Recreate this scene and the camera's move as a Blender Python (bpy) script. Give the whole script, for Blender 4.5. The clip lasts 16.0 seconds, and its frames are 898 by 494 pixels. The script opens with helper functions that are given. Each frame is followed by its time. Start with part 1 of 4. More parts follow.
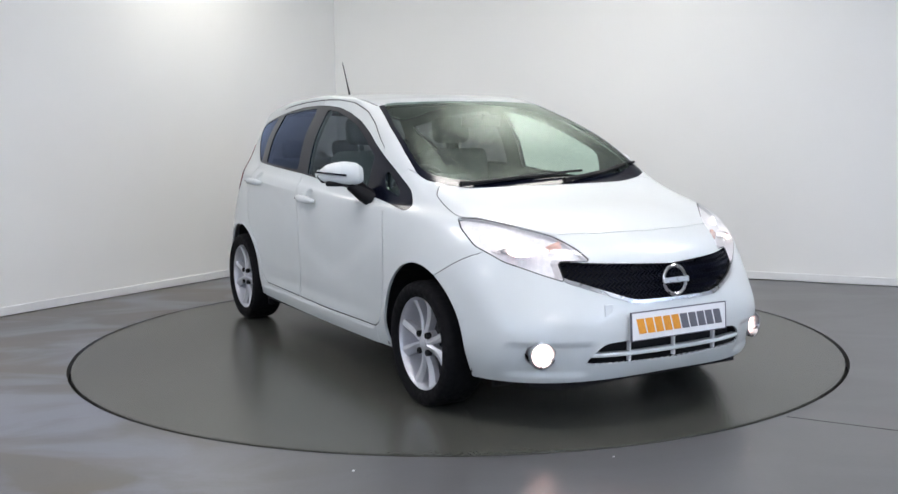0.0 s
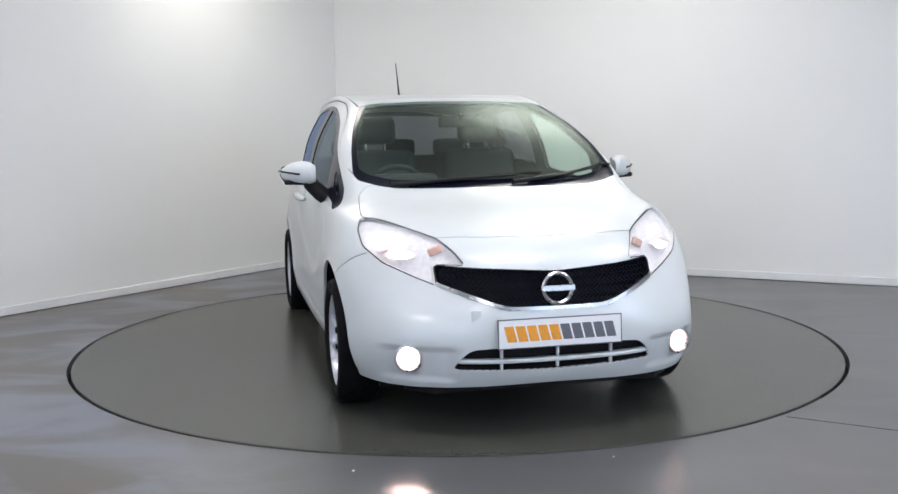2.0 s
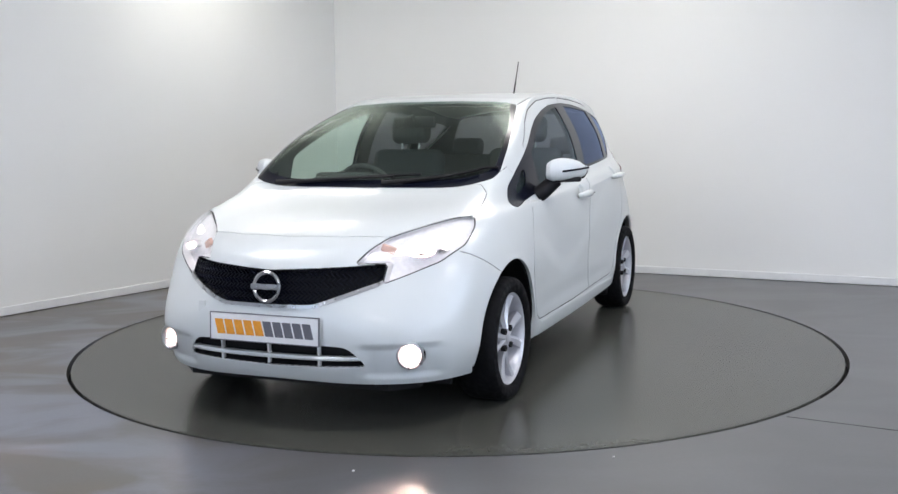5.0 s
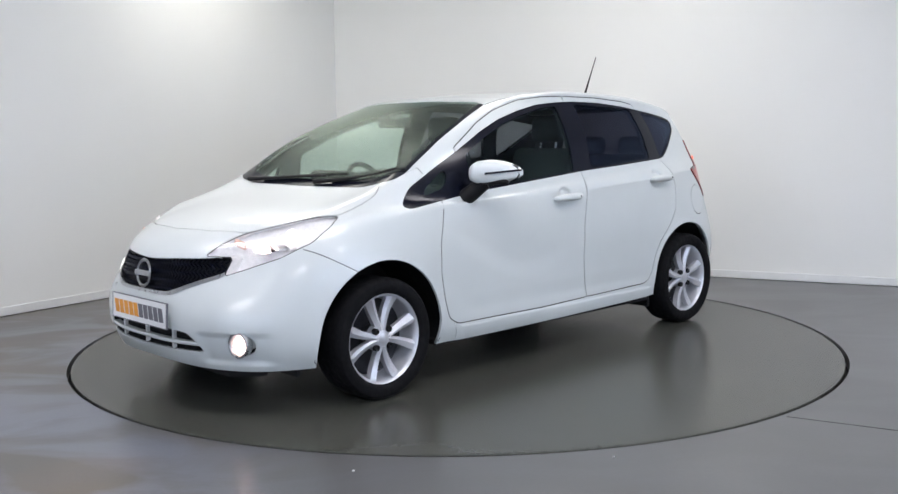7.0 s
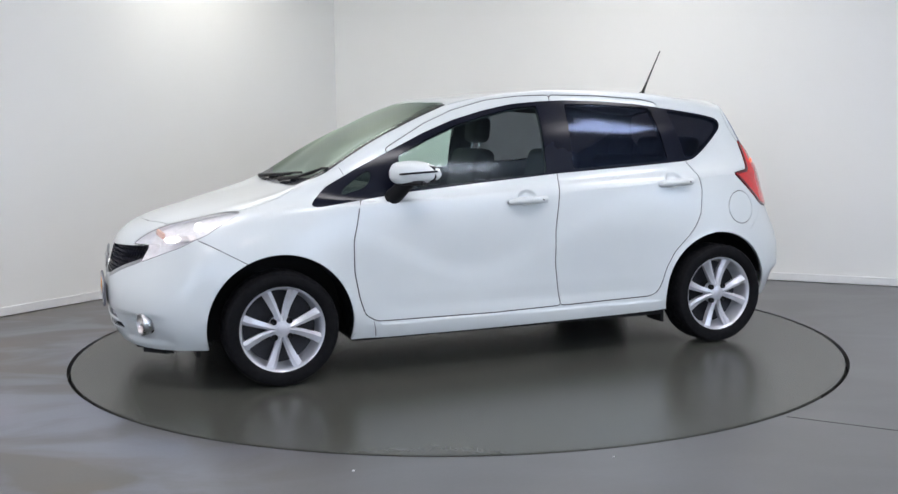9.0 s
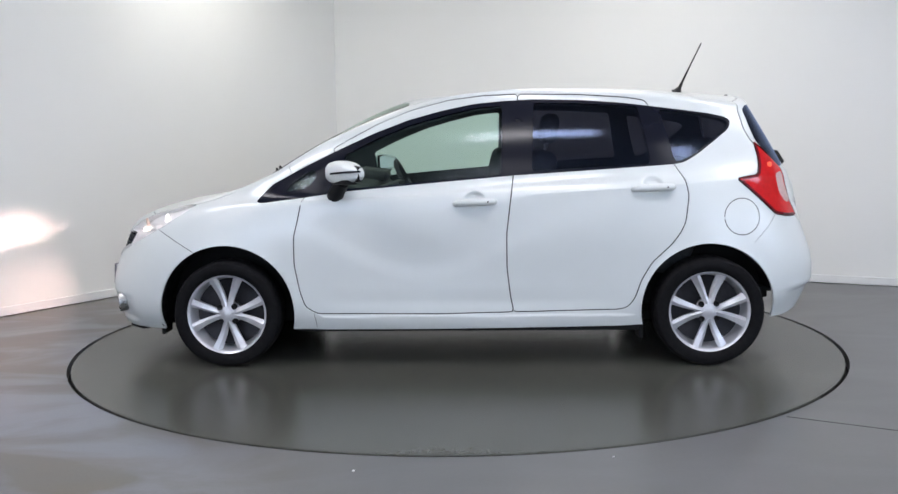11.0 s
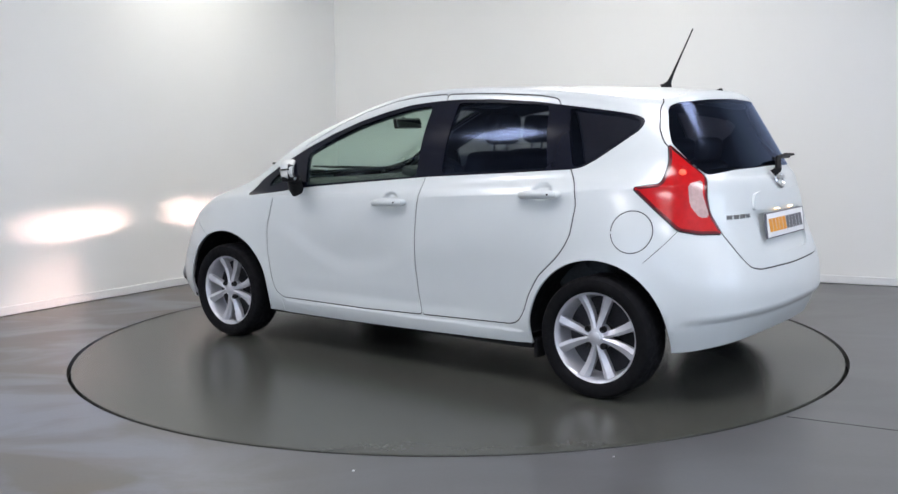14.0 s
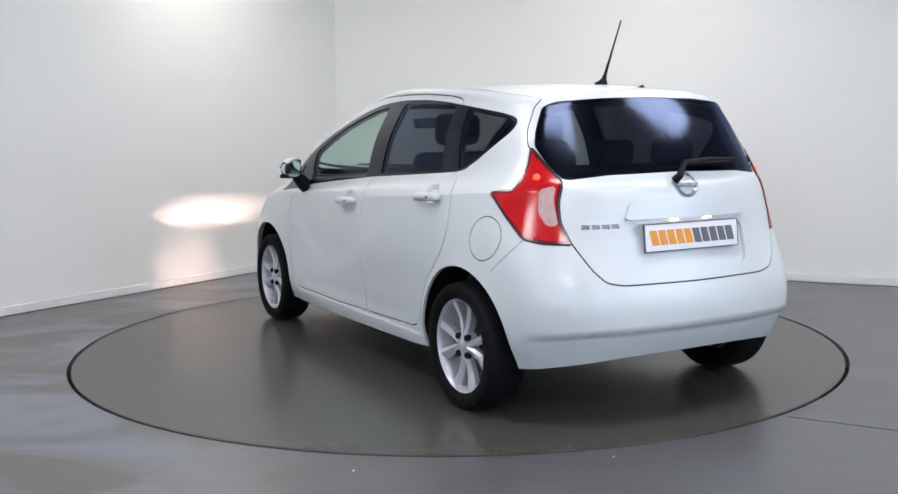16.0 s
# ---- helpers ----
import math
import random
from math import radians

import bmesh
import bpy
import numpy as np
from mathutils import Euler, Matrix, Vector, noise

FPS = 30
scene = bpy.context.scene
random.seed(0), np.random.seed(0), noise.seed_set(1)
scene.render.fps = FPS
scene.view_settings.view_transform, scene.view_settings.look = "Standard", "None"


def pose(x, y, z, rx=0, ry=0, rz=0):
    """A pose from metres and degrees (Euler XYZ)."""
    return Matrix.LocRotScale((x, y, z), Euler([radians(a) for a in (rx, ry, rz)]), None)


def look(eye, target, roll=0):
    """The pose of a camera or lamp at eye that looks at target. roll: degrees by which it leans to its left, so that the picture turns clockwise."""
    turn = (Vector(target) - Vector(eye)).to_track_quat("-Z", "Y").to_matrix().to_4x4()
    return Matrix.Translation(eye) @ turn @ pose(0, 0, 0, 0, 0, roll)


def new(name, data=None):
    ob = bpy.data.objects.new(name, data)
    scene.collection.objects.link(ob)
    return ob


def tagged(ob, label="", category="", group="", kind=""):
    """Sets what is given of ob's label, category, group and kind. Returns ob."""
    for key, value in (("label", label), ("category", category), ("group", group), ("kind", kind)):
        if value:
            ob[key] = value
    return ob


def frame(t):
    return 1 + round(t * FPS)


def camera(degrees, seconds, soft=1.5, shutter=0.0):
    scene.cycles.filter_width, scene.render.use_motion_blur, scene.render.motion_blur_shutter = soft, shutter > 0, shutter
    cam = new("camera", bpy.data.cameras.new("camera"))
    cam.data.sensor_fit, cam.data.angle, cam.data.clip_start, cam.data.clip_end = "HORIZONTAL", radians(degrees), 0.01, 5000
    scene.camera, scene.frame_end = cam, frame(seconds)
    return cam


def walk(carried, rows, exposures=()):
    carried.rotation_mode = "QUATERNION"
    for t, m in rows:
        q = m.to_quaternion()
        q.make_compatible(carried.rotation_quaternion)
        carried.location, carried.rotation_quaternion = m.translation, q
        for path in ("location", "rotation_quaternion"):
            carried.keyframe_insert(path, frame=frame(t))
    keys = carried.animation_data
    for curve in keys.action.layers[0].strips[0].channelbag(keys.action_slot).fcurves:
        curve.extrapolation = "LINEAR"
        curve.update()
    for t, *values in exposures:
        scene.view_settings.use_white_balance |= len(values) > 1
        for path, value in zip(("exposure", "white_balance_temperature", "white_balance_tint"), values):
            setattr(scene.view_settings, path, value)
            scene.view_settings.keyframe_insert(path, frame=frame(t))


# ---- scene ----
import collections

from mathutils.geometry import delaunay_2d_cdt

cam = camera(49.2, 16.0)
EYE = look((0, -5.964, 1.260), (-0.00675, -4.964, 1.1431), -0.745)
walk(cam, [(0.0, EYE), (16.0, EYE)])

# heading of the car on its turntable, in degrees: a slow start, then an even turn
TURN = [(0.0, -60.0), (0.5, -61.55), (1.0, -64.95), (1.5, -70.0), (2.0, -75.95), (2.5, -81.9), (3.0, -87.85), (3.5, -93.8), (4.0, -99.75),
        (4.5, -105.7), (5.0, -111.65), (5.5, -117.6), (6.0, -123.56), (6.5, -129.52), (7.0, -135.46), (7.5, -141.37), (8.0, -147.24), (8.5, -153.06),
        (9.0, -158.85), (9.5, -164.6), (10.0, -170.35), (10.5, -176.1), (11.0, -181.85), (11.5, -187.61), (12.0, -193.4), (12.5, -199.22),
        (13.0, -205.09), (13.5, -210.97), (14.0, -216.88), (14.5, -222.81), (15.0, -228.74), (15.5, -234.67), (16.0, -240.61)]
OFFSET = (-0.076, -0.0706)   # the car's middle from the turntable's axis, in the car's own directions

# ---- world and lamps ----
world = bpy.data.worlds.new("world")
scene.world = world
world.use_nodes = True
sky = world.node_tree.nodes.new("ShaderNodeTexSky")
sky.sky_type, sky.sun_disc, sky.sun_elevation, sky.sun_rotation = "NISHITA", False, radians(35), radians(200)
world.node_tree.links.new(sky.outputs[0], world.node_tree.nodes["Background"].inputs[0])
world.node_tree.nodes["Background"].inputs[1].default_value = 0.12
CEILING = 3.3
LIGHTS = [(-3.2, -5.2), (0.2, -6.6), (3.4, -4.4), (-2.3, -1.6), (0.5, -2.6), (2.9, -1.2), (-1.62, 2.05), (1.0, 1.1)]
LAMP_POWER = [35, 38, 32, 35, 33, 31, 10, 30]
for (lx, ly), power in zip(LIGHTS, LAMP_POWER):
    lamp_data = bpy.data.lights.new("ceiling_lamp", "AREA")
    lamp_data.shape, lamp_data.size, lamp_data.size_y, lamp_data.energy, lamp_data.color = "RECTANGLE", 1.2, .6, power, (1, .96, .93) if ly > 1 else (.97, .945, 1.05)
    new("ceiling_lamp", lamp_data).matrix_basis = pose(lx, ly, CEILING - .09)
# daylight through the openings of the south and east walls: from, to, low, high
SOUTH_WINDOWS = [(2.2, 4.2, 1.3, 2.8), (5.2, 7.2, 1.3, 2.8), (7.9, 9.7, 1.3, 2.8)]
EAST_WINDOWS = [(3.0, 5.4, 1.3, 2.8), (6.4, 8.8, 1.3, 2.8)]
DAY_POWER = {"wall_south": 18.0, "wall_east": 19.0}

# ---- materials ----
def material(name, color=(.5, .5, .5), rough=.5, metal=0.0, coat=0.0, vary=0.0, scale=20.0, bump=0.0, bump_scale=200.0, emit=None, power=0.0, spec=.5):
    """A surface with a slow stain and a fine grain over its base colour."""
    m = bpy.data.materials.new(name)
    m.use_nodes = True
    n, l = m.node_tree.nodes, m.node_tree.links
    b = n["Principled BSDF"]
    b.inputs["Base Color"].default_value = (*color, 1)
    b.inputs["Roughness"].default_value = rough
    b.inputs["Metallic"].default_value = metal
    b.inputs["Coat Weight"].default_value = coat
    b.inputs["Specular IOR Level"].default_value = spec
    b.inputs["Coat Roughness"].default_value = .12
    if emit:
        b.inputs["Emission Color"].default_value = (*emit, 1)
        b.inputs["Emission Strength"].default_value = power
    co = n.new("ShaderNodeTexCoord")
    if vary:
        tex = n.new("ShaderNodeTexNoise")
        tex.inputs["Scale"].default_value, tex.inputs["Detail"].default_value = scale, 6
        ramp = n.new("ShaderNodeMapRange")
        ramp.inputs[1].default_value, ramp.inputs[2].default_value = .3, .7
        ramp.inputs[3].default_value, ramp.inputs[4].default_value = 1 - vary, 1 + vary
        mul = n.new("ShaderNodeVectorMath")
        mul.operation = "SCALE"
        mul.inputs[0].default_value = color
        l.new(co.outputs["Object"], tex.inputs["Vector"])
        l.new(tex.outputs["Fac"], ramp.inputs[0])
        l.new(ramp.outputs[0], mul.inputs["Scale"])
        l.new(mul.outputs[0], b.inputs["Base Color"])
        rr = n.new("ShaderNodeMapRange")
        rr.inputs[1].default_value, rr.inputs[2].default_value = .3, .7
        rr.inputs[3].default_value, rr.inputs[4].default_value = rough * (1 - vary), min(1, rough * (1 + vary))
        l.new(tex.outputs["Fac"], rr.inputs[0])
        l.new(rr.outputs[0], b.inputs["Roughness"])
    if bump:
        fine = n.new("ShaderNodeTexNoise")
        fine.inputs["Scale"].default_value, fine.inputs["Detail"].default_value = bump_scale, 3
        bp = n.new("ShaderNodeBump")
        bp.inputs["Strength"].default_value, bp.inputs["Distance"].default_value = bump, .002
        l.new(co.outputs["Object"], fine.inputs["Vector"])
        l.new(fine.outputs["Fac"], bp.inputs["Height"])
        l.new(bp.outputs[0], b.inputs["Normal"])
    return m


def pane(name, tint, gloss=1.0, rough=.01, ior=1.5, bend=5, tone=(1, 1, 1)):
    """A thin pane: tinted straight-through light and a Fresnel gloss."""
    m = bpy.data.materials.new(name)
    m.use_nodes = True
    n, l = m.node_tree.nodes, m.node_tree.links
    n.remove(n["Principled BSDF"])
    clear, shine, mix, lw, pw, fr = (n.new("ShaderNode" + k) for k in ("BsdfTransparent", "BsdfGlossy", "MixShader", "LayerWeight", "Math", "MapRange"))
    clear.inputs[0].default_value = (*tint, 1)
    shine.inputs["Color"].default_value = (gloss * tone[0], gloss * tone[1], gloss * tone[2], 1)
    shine.inputs["Roughness"].default_value = rough
    lw.inputs["Blend"].default_value = .5
    pw.operation, pw.inputs[1].default_value = "POWER", bend
    fr.inputs[3].default_value = ((ior - 1) / (ior + 1)) ** 2 * 1.1
    l.new(lw.outputs["Facing"], pw.inputs[0])
    l.new(pw.outputs[0], fr.inputs[0])
    l.new(fr.outputs[0], mix.inputs[0])
    l.new(clear.outputs[0], mix.inputs[1])
    l.new(shine.outputs[0], mix.inputs[2])
    l.new(mix.outputs[0], n["Material Output"].inputs[0])
    return m


def floor_material(name, light, dark, streak, dull, shiny, spec=.45):
    """Sealed grey concrete: cloudy tone, wear and shiny patches drawn out in one direction, bluish reflections painted
    into them, fine grit.
    """
    m = bpy.data.materials.new(name)
    m.use_nodes = True
    n, l = m.node_tree.nodes, m.node_tree.links
    b = n["Principled BSDF"]
    co = n.new("ShaderNodeTexCoord")
    mp = n.new("ShaderNodeMapping")
    mp.inputs["Scale"].default_value = (.75, 1.45, 1)
    mp.inputs["Rotation"].default_value = (0, 0, radians(-14))
    cloud, patch, grit = (n.new("ShaderNodeTexNoise") for _ in range(3))
    cloud.inputs["Scale"].default_value, cloud.inputs["Detail"].default_value = 1.1, 8
    patch.inputs["Scale"].default_value, patch.inputs["Detail"].default_value, patch.inputs["Distortion"].default_value = 1.5, 5, .9
    grit.inputs["Scale"].default_value, grit.inputs["Detail"].default_value = 55, 3
    l.new(co.outputs["Object"], mp.inputs["Vector"])
    l.new(co.outputs["Object"], cloud.inputs["Vector"])
    l.new(mp.outputs[0], patch.inputs["Vector"])
    l.new(co.outputs["Object"], grit.inputs["Vector"])
    tone = n.new("ShaderNodeMixRGB")
    tone.inputs[1].default_value, tone.inputs[2].default_value = (*dark, 1), (*light, 1)
    r1 = n.new("ShaderNodeMapRange")
    r1.inputs[1].default_value, r1.inputs[2].default_value = .35, .65
    l.new(cloud.outputs["Fac"], r1.inputs[0])
    l.new(r1.outputs[0], tone.inputs[0])
    # left of the turntable: brown scuffs under wear painted with a bluish reflection
    place, zone, scuff = n.new("ShaderNodeSeparateXYZ"), n.new("ShaderNodeMapRange"), n.new("ShaderNodeTexNoise")
    l.new(co.outputs["Object"], place.inputs[0])
    l.new(place.outputs[0], zone.inputs[0])
    zone.interpolation_type = "SMOOTHSTEP"
    zone.inputs[1].default_value, zone.inputs[2].default_value = -.3, -1.4
    zone.inputs[3].default_value, zone.inputs[4].default_value = .04, 1.0
    scuff.inputs["Scale"].default_value, scuff.inputs["Detail"].default_value = 1.15, 5
    l.new(mp.outputs[0], scuff.inputs["Vector"])
    r4, by_zone, brown = n.new("ShaderNodeMapRange"), n.new("ShaderNodeMath"), n.new("ShaderNodeMixRGB")
    r4.inputs[1].default_value, r4.inputs[2].default_value, r4.inputs[4].default_value = .40, .62, streak
    by_zone.operation = "MULTIPLY"
    l.new(scuff.outputs["Color"], r4.inputs[0])
    l.new(r4.outputs[0], by_zone.inputs[0])
    l.new(zone.outputs[0], by_zone.inputs[1])
    brown.inputs[2].default_value = (.112, .090, .062, 1)
    l.new(by_zone.outputs[0], brown.inputs[0])
    l.new(tone.outputs[0], brown.inputs[1])
    # pale blue base colour stands in for daylight mirrored by the shiny wear
    wear_sheen = n.new("ShaderNodeMixRGB")
    wear_sheen.inputs[2].default_value = (.175, .19, .235, 1)
    r2 = n.new("ShaderNodeMapRange")
    r2.inputs[1].default_value, r2.inputs[2].default_value, r2.inputs[4].default_value = .47, .62, streak
    l.new(patch.outputs["Fac"], r2.inputs[0])
    sheen_zone = n.new("ShaderNodeMath")
    sheen_zone.operation = "MULTIPLY"
    l.new(r2.outputs[0], sheen_zone.inputs[0])
    l.new(zone.outputs[0], sheen_zone.inputs[1])
    l.new(sheen_zone.outputs[0], wear_sheen.inputs[0])
    l.new(brown.outputs[0], wear_sheen.inputs[1])
    speck = n.new("ShaderNodeMixRGB")
    speck.blend_type = "MULTIPLY"
    speck.inputs[0].default_value = .14
    l.new(wear_sheen.outputs[0], speck.inputs[1])
    l.new(grit.outputs["Fac"], speck.inputs[2])
    l.new(speck.outputs[0], b.inputs["Base Color"])
    r3 = n.new("ShaderNodeMapRange")
    r3.inputs[1].default_value, r3.inputs[2].default_value = .35, .7
    r3.inputs[3].default_value, r3.inputs[4].default_value = dull, shiny
    l.new(patch.outputs["Fac"], r3.inputs[0])
    l.new(r3.outputs[0], b.inputs["Roughness"])
    b.inputs["Specular IOR Level"].default_value = spec
    return m


PAINT = material("white_pearl_paint", (.622, .655, .65), .38, metal=.05, coat=.5, vary=.012, scale=6)
BLACK = material("black_plastic", (.008, .008, .009), .55, vary=.2, scale=30, bump=.1, bump_scale=200, spec=.2)
GLOSSBLACK = material("gloss_black_trim", (.004, .005, .012), .22, coat=0.0, spec=.24, vary=.04, scale=6)
SEAL = material("dark_rubber_seal", (.035, .036, .037), .75, vary=.15)
RUBBER = material("tyre_rubber", (.006, .006, .007), .8, vary=.25, scale=40, bump=.2, bump_scale=150, spec=.14)
ALLOY = material("silver_alloy", (.60, .605, .64), .34, metal=.45, vary=.06, scale=25)
CHROME = material("chrome", (.47, .48, .49), .28, metal=1.0, vary=.05, scale=40)
DARKSTEEL = material("dark_wheel_barrel", (.035, .035, .04), .5, metal=.5, vary=.2, scale=40)
STEEL = material("brake_steel", (.07, .07, .075), .45, metal=.8, vary=.25, scale=60)
LINING = material("dark_cloth", (.050, .055, .058), .9, vary=.2, scale=60, bump=.1, bump_scale=120, spec=.2)
HEADLINING = material("grey_headlining", (.45, .46, .44), .95, vary=.06, scale=50, bump=.08, bump_scale=120, spec=.25)
DASH = material("dashboard_plastic", (.055, .058, .06), .6, vary=.15, scale=40, bump=.08, bump_scale=120, spec=.25)
PLATE = material("plate_white", (.82, .82, .82), .35, vary=.02)
ORANGE = material("orange_print", (.80, .33, .03), .45, vary=.08, scale=60)
GREY = material("grey_print", (.13, .13, .15), .45, vary=.08, scale=60)
RED = material("red_lens", (.36, .002, .004), .14, coat=.3, vary=.14, scale=45, emit=(1, .006, .006), power=.16)
REDDARK = material("dark_red_lens", (.12, .002, .006), .18, coat=.5, vary=.1, scale=30)
PINK = material("clear_lens", (.52, .35, .33), .15, coat=1.0, vary=.12, scale=60)
REDGLOW = material("tail_bulb", (.8, .1, .05), .4, emit=(1, .14, .06), power=.7)
BOWL = material("lamp_bowl", (.80, .76, .75), .3, metal=.1, vary=.1)
SILVER = material("lamp_reflector", (.86, .85, .85), .30, metal=.0, coat=.4, vary=.08, scale=50)
AMBER = material("amber_bulb", (.80, .52, .42), .25, coat=.6, vary=.1, scale=50)
BULB = material("lit_headlamp_bulb", (1, 1, 1), .5, emit=(1, .64, .58), power=32000.0)
REFLECTOR_GLOW = material("reflector_glow", (1, 1, 1), .5, emit=(1, .84, .82), power=2.6)
FOGBULB = material("lit_fog_bulb", (1, 1, 1), .5, emit=(1, .68, .62), power=2800.0)
PLATEBULB = material("plate_lamp", (1, .9, .7), .5, emit=(1, .62, .32), power=5.0)
SCREEN = pane("windscreen_glass", (.80, .90, .83), gloss=.50, rough=.40, ior=1.62, bend=3.5, tone=(.86, 1.0, .91))
SIDEGLASS = pane("side_glass", (.76, .89, .84), gloss=.56, rough=.14, tone=(.75, .86, 1.0))
PRIVACY = pane("privacy_glass", (.15, .15, .175), gloss=.75, rough=.13, ior=1.5, tone=(.50, .64, 1.0))
LAMPGLASS = pane("lamp_glass", (.93, .93, .93))
MIRROR = material("mirror_glass", (.80, .82, .83), .02, metal=1.0)
WALL = material("wall_paint", (.78, .78, .755), .75, vary=.012, scale=1.2, bump=.08, bump_scale=120)
SKIRTING = material("skirting_paint", (.75, .755, .745), .5, vary=.03, scale=9, bump=.05)
CEIL = material("ceiling_paint", (.70, .70, .68), .85, vary=.02, scale=2, bump=.06)
FLOOR = floor_material("sealed_concrete", (.106, .106, .110), (.092, .092, .095), .75, .335, .29, .50)
TABLE = floor_material("turntable_concrete", (.071, .073, .063), (.061, .063, .054), .02, .262, .258, .31)
GAP = material("dark_gap", (.01, .01, .01), .9, vary=.2)
DIFFUSER = material("lamp_diffuser", (.9, .9, .9), .5, emit=(1, .97, .90), power=6.0)
DAYLIGHT = material("daylit_frosted_pane", (.8, .8, .8), .6, emit=(.62, .74, 1.0), power=4.0)
FRAME = material("white_metal", (.7, .7, .7), .4, vary=.03)


# ---- the car's skin: character lines from the nose's middle round the side to the tail's middle ----
# x ahead, y to the left, z up, from the ground under the middle of the wheelbase
LINES = [
    # lower edge of bumpers and sill
    "2.05,0,.215 2.03,.32,.21 1.91,.60,.205 1.66,.765,.205 1.3,.80,.205 .85,.80,.205 .3,.805,.205 -.25,.81,.21 -.85,.81,.22 -1.3,.81,.235 -1.62,.75,.245 -1.82,.60,.265 -1.90,.36,.285 -1.92,0,.29",
    # chin and sill top
    "2.095,0,.30 2.075,.32,.30 1.95,.615,.30 1.69,.795,.30 1.3,.84,.31 .85,.825,.295 .3,.822,.285 -.25,.822,.29 -.85,.826,.31 -1.3,.835,.36 -1.65,.78,.38 -1.87,.62,.40 -1.955,.36,.41 -1.975,0,.41",
    # bumper's middle, lower doors
    "2.105,0,.46 2.085,.32,.46 1.965,.60,.46 1.70,.795,.47 1.3,.848,.48 .85,.828,.48 .3,.82,.48 -.25,.823,.48 -.85,.828,.5 -1.3,.838,.55 -1.65,.782,.57 -1.87,.62,.58 -1.945,.36,.58 -1.965,0,.58",
    # grille's middle, upper doors
    "2.075,0,.62 2.04,.30,.62 1.91,.53,.64 1.68,.77,.67 1.3,.842,.69 .85,.83,.69 .3,.832,.69 -.25,.838,.70 -.85,.836,.73 -1.3,.825,.76 -1.6,.765,.78 -1.80,.60,.78 -1.885,.35,.78 -1.905,0,.78",
    # bonnet's front edge, top of the wing, shoulder
    "1.965,0,.785 1.92,.30,.785 1.80,.50,.795 1.62,.70,.83 1.3,.802,.86 .85,.815,.86 .3,.825,.875 -.25,.83,.90 -.85,.82,.93 -1.3,.787,.95 -1.55,.725,.97 -1.74,.595,.975 -1.84,.35,.98 -1.875,0,.98",
    # bonnet's middle, upper shoulder
    "1.59,0,.895 1.56,.30,.895 1.48,.51,.903 1.37,.68,.922 1.12,.773,.912 .78,.803,.907 .28,.81,.93 -.25,.807,.968 -.85,.792,1.0 -1.28,.755,1.02 -1.53,.70,1.045 -1.70,.592,1.05 -1.815,.345,1.035 -1.847,0,1.03",
    # foot of the windscreen, belt line
    "1.16,0,.99 1.15,.30,.993 1.13,.52,1.005 1.09,.68,1.03 .97,.747,.985 .72,.777,.953 .25,.785,.985 -.25,.776,1.03 -.85,.757,1.065 -1.25,.715,1.09 -1.5,.665,1.12 -1.66,.58,1.12 -1.785,.34,1.09 -1.815,0,1.08",
    # middle of the windows
    ".80,0,1.235 .79,.29,1.234 .77,.50,1.231 .74,.65,1.228 .60,.712,1.195 .42,.722,1.20 .12,.722,1.215 -.30,.715,1.245 -.85,.705,1.25 -1.22,.67,1.245 -1.48,.62,1.24 -1.60,.545,1.25 -1.695,.315,1.255 -1.72,0,1.255",
    # top of the windscreen, roof rail
    "0.40,0,1.432 .385,.28,1.428 .35,.46,1.418 .27,.565,1.412 .17,.585,1.422 .05,.595,1.433 -.1,.605,1.442 -.35,.61,1.445 -.85,.615,1.42 -1.2,.605,1.39 -1.45,.57,1.36 -1.56,.475,1.375 -1.60,.28,1.415 -1.61,0,1.425",
    # roof
    "0.16,0,1.468 .145,.26,1.465 .10,.40,1.460 .02,.48,1.466 -.05,.50,1.474 -.15,.51,1.483 -.25,.518,1.490 -.4,.525,1.495 -.85,.525,1.483 -1.15,.51,1.456 -1.38,.46,1.43 -1.46,.38,1.435 -1.5,.24,1.45 -1.51,0,1.457",
    "-.05,0,1.488 -.07,0,1.489 -.1,0,1.490 -.14,0,1.492 -.18,0,1.494 -.24,0,1.497 -.32,0,1.500 -.45,0,1.504 -.85,0,1.500 -1.08,0,1.49 -1.2,0,1.484 -1.25,0,1.481 -1.29,0,1.479 -1.3,0,1.478",
]
GRID = np.array([[[float(n) for n in p.split(",")] for p in row.split()] for row in LINES])
NV, NU = GRID.shape[:2]
FLIP = np.array([1, -1, 1])


def padded(g):
    """The half grid, continued over the middle of nose, tail and roof, and below the sill."""
    g = np.concatenate([g[:, 3:0:-1] * FLIP, g, g[:, -2:-5:-1] * FLIP], axis=1)
    low = [g[0] - k * (g[1] - g[0]) * .5 for k in (2, 1)]
    return np.concatenate([np.array(low), g, g[-2:-5:-1] * FLIP], axis=0)


def spline_matrix(n):
    """Second differences of an even cubic spline through n points, as a matrix."""
    a, b = np.eye(n), np.zeros((n, n))
    for i in range(1, n - 1):
        a[i, i - 1:i + 2] = 1, 4, 1
        b[i, i - 1:i + 2] = 6, -12, 6
    return np.linalg.solve(a, b)


PAD = padded(GRID)
MU, MV = spline_matrix(PAD.shape[1]), spline_matrix(PAD.shape[0])


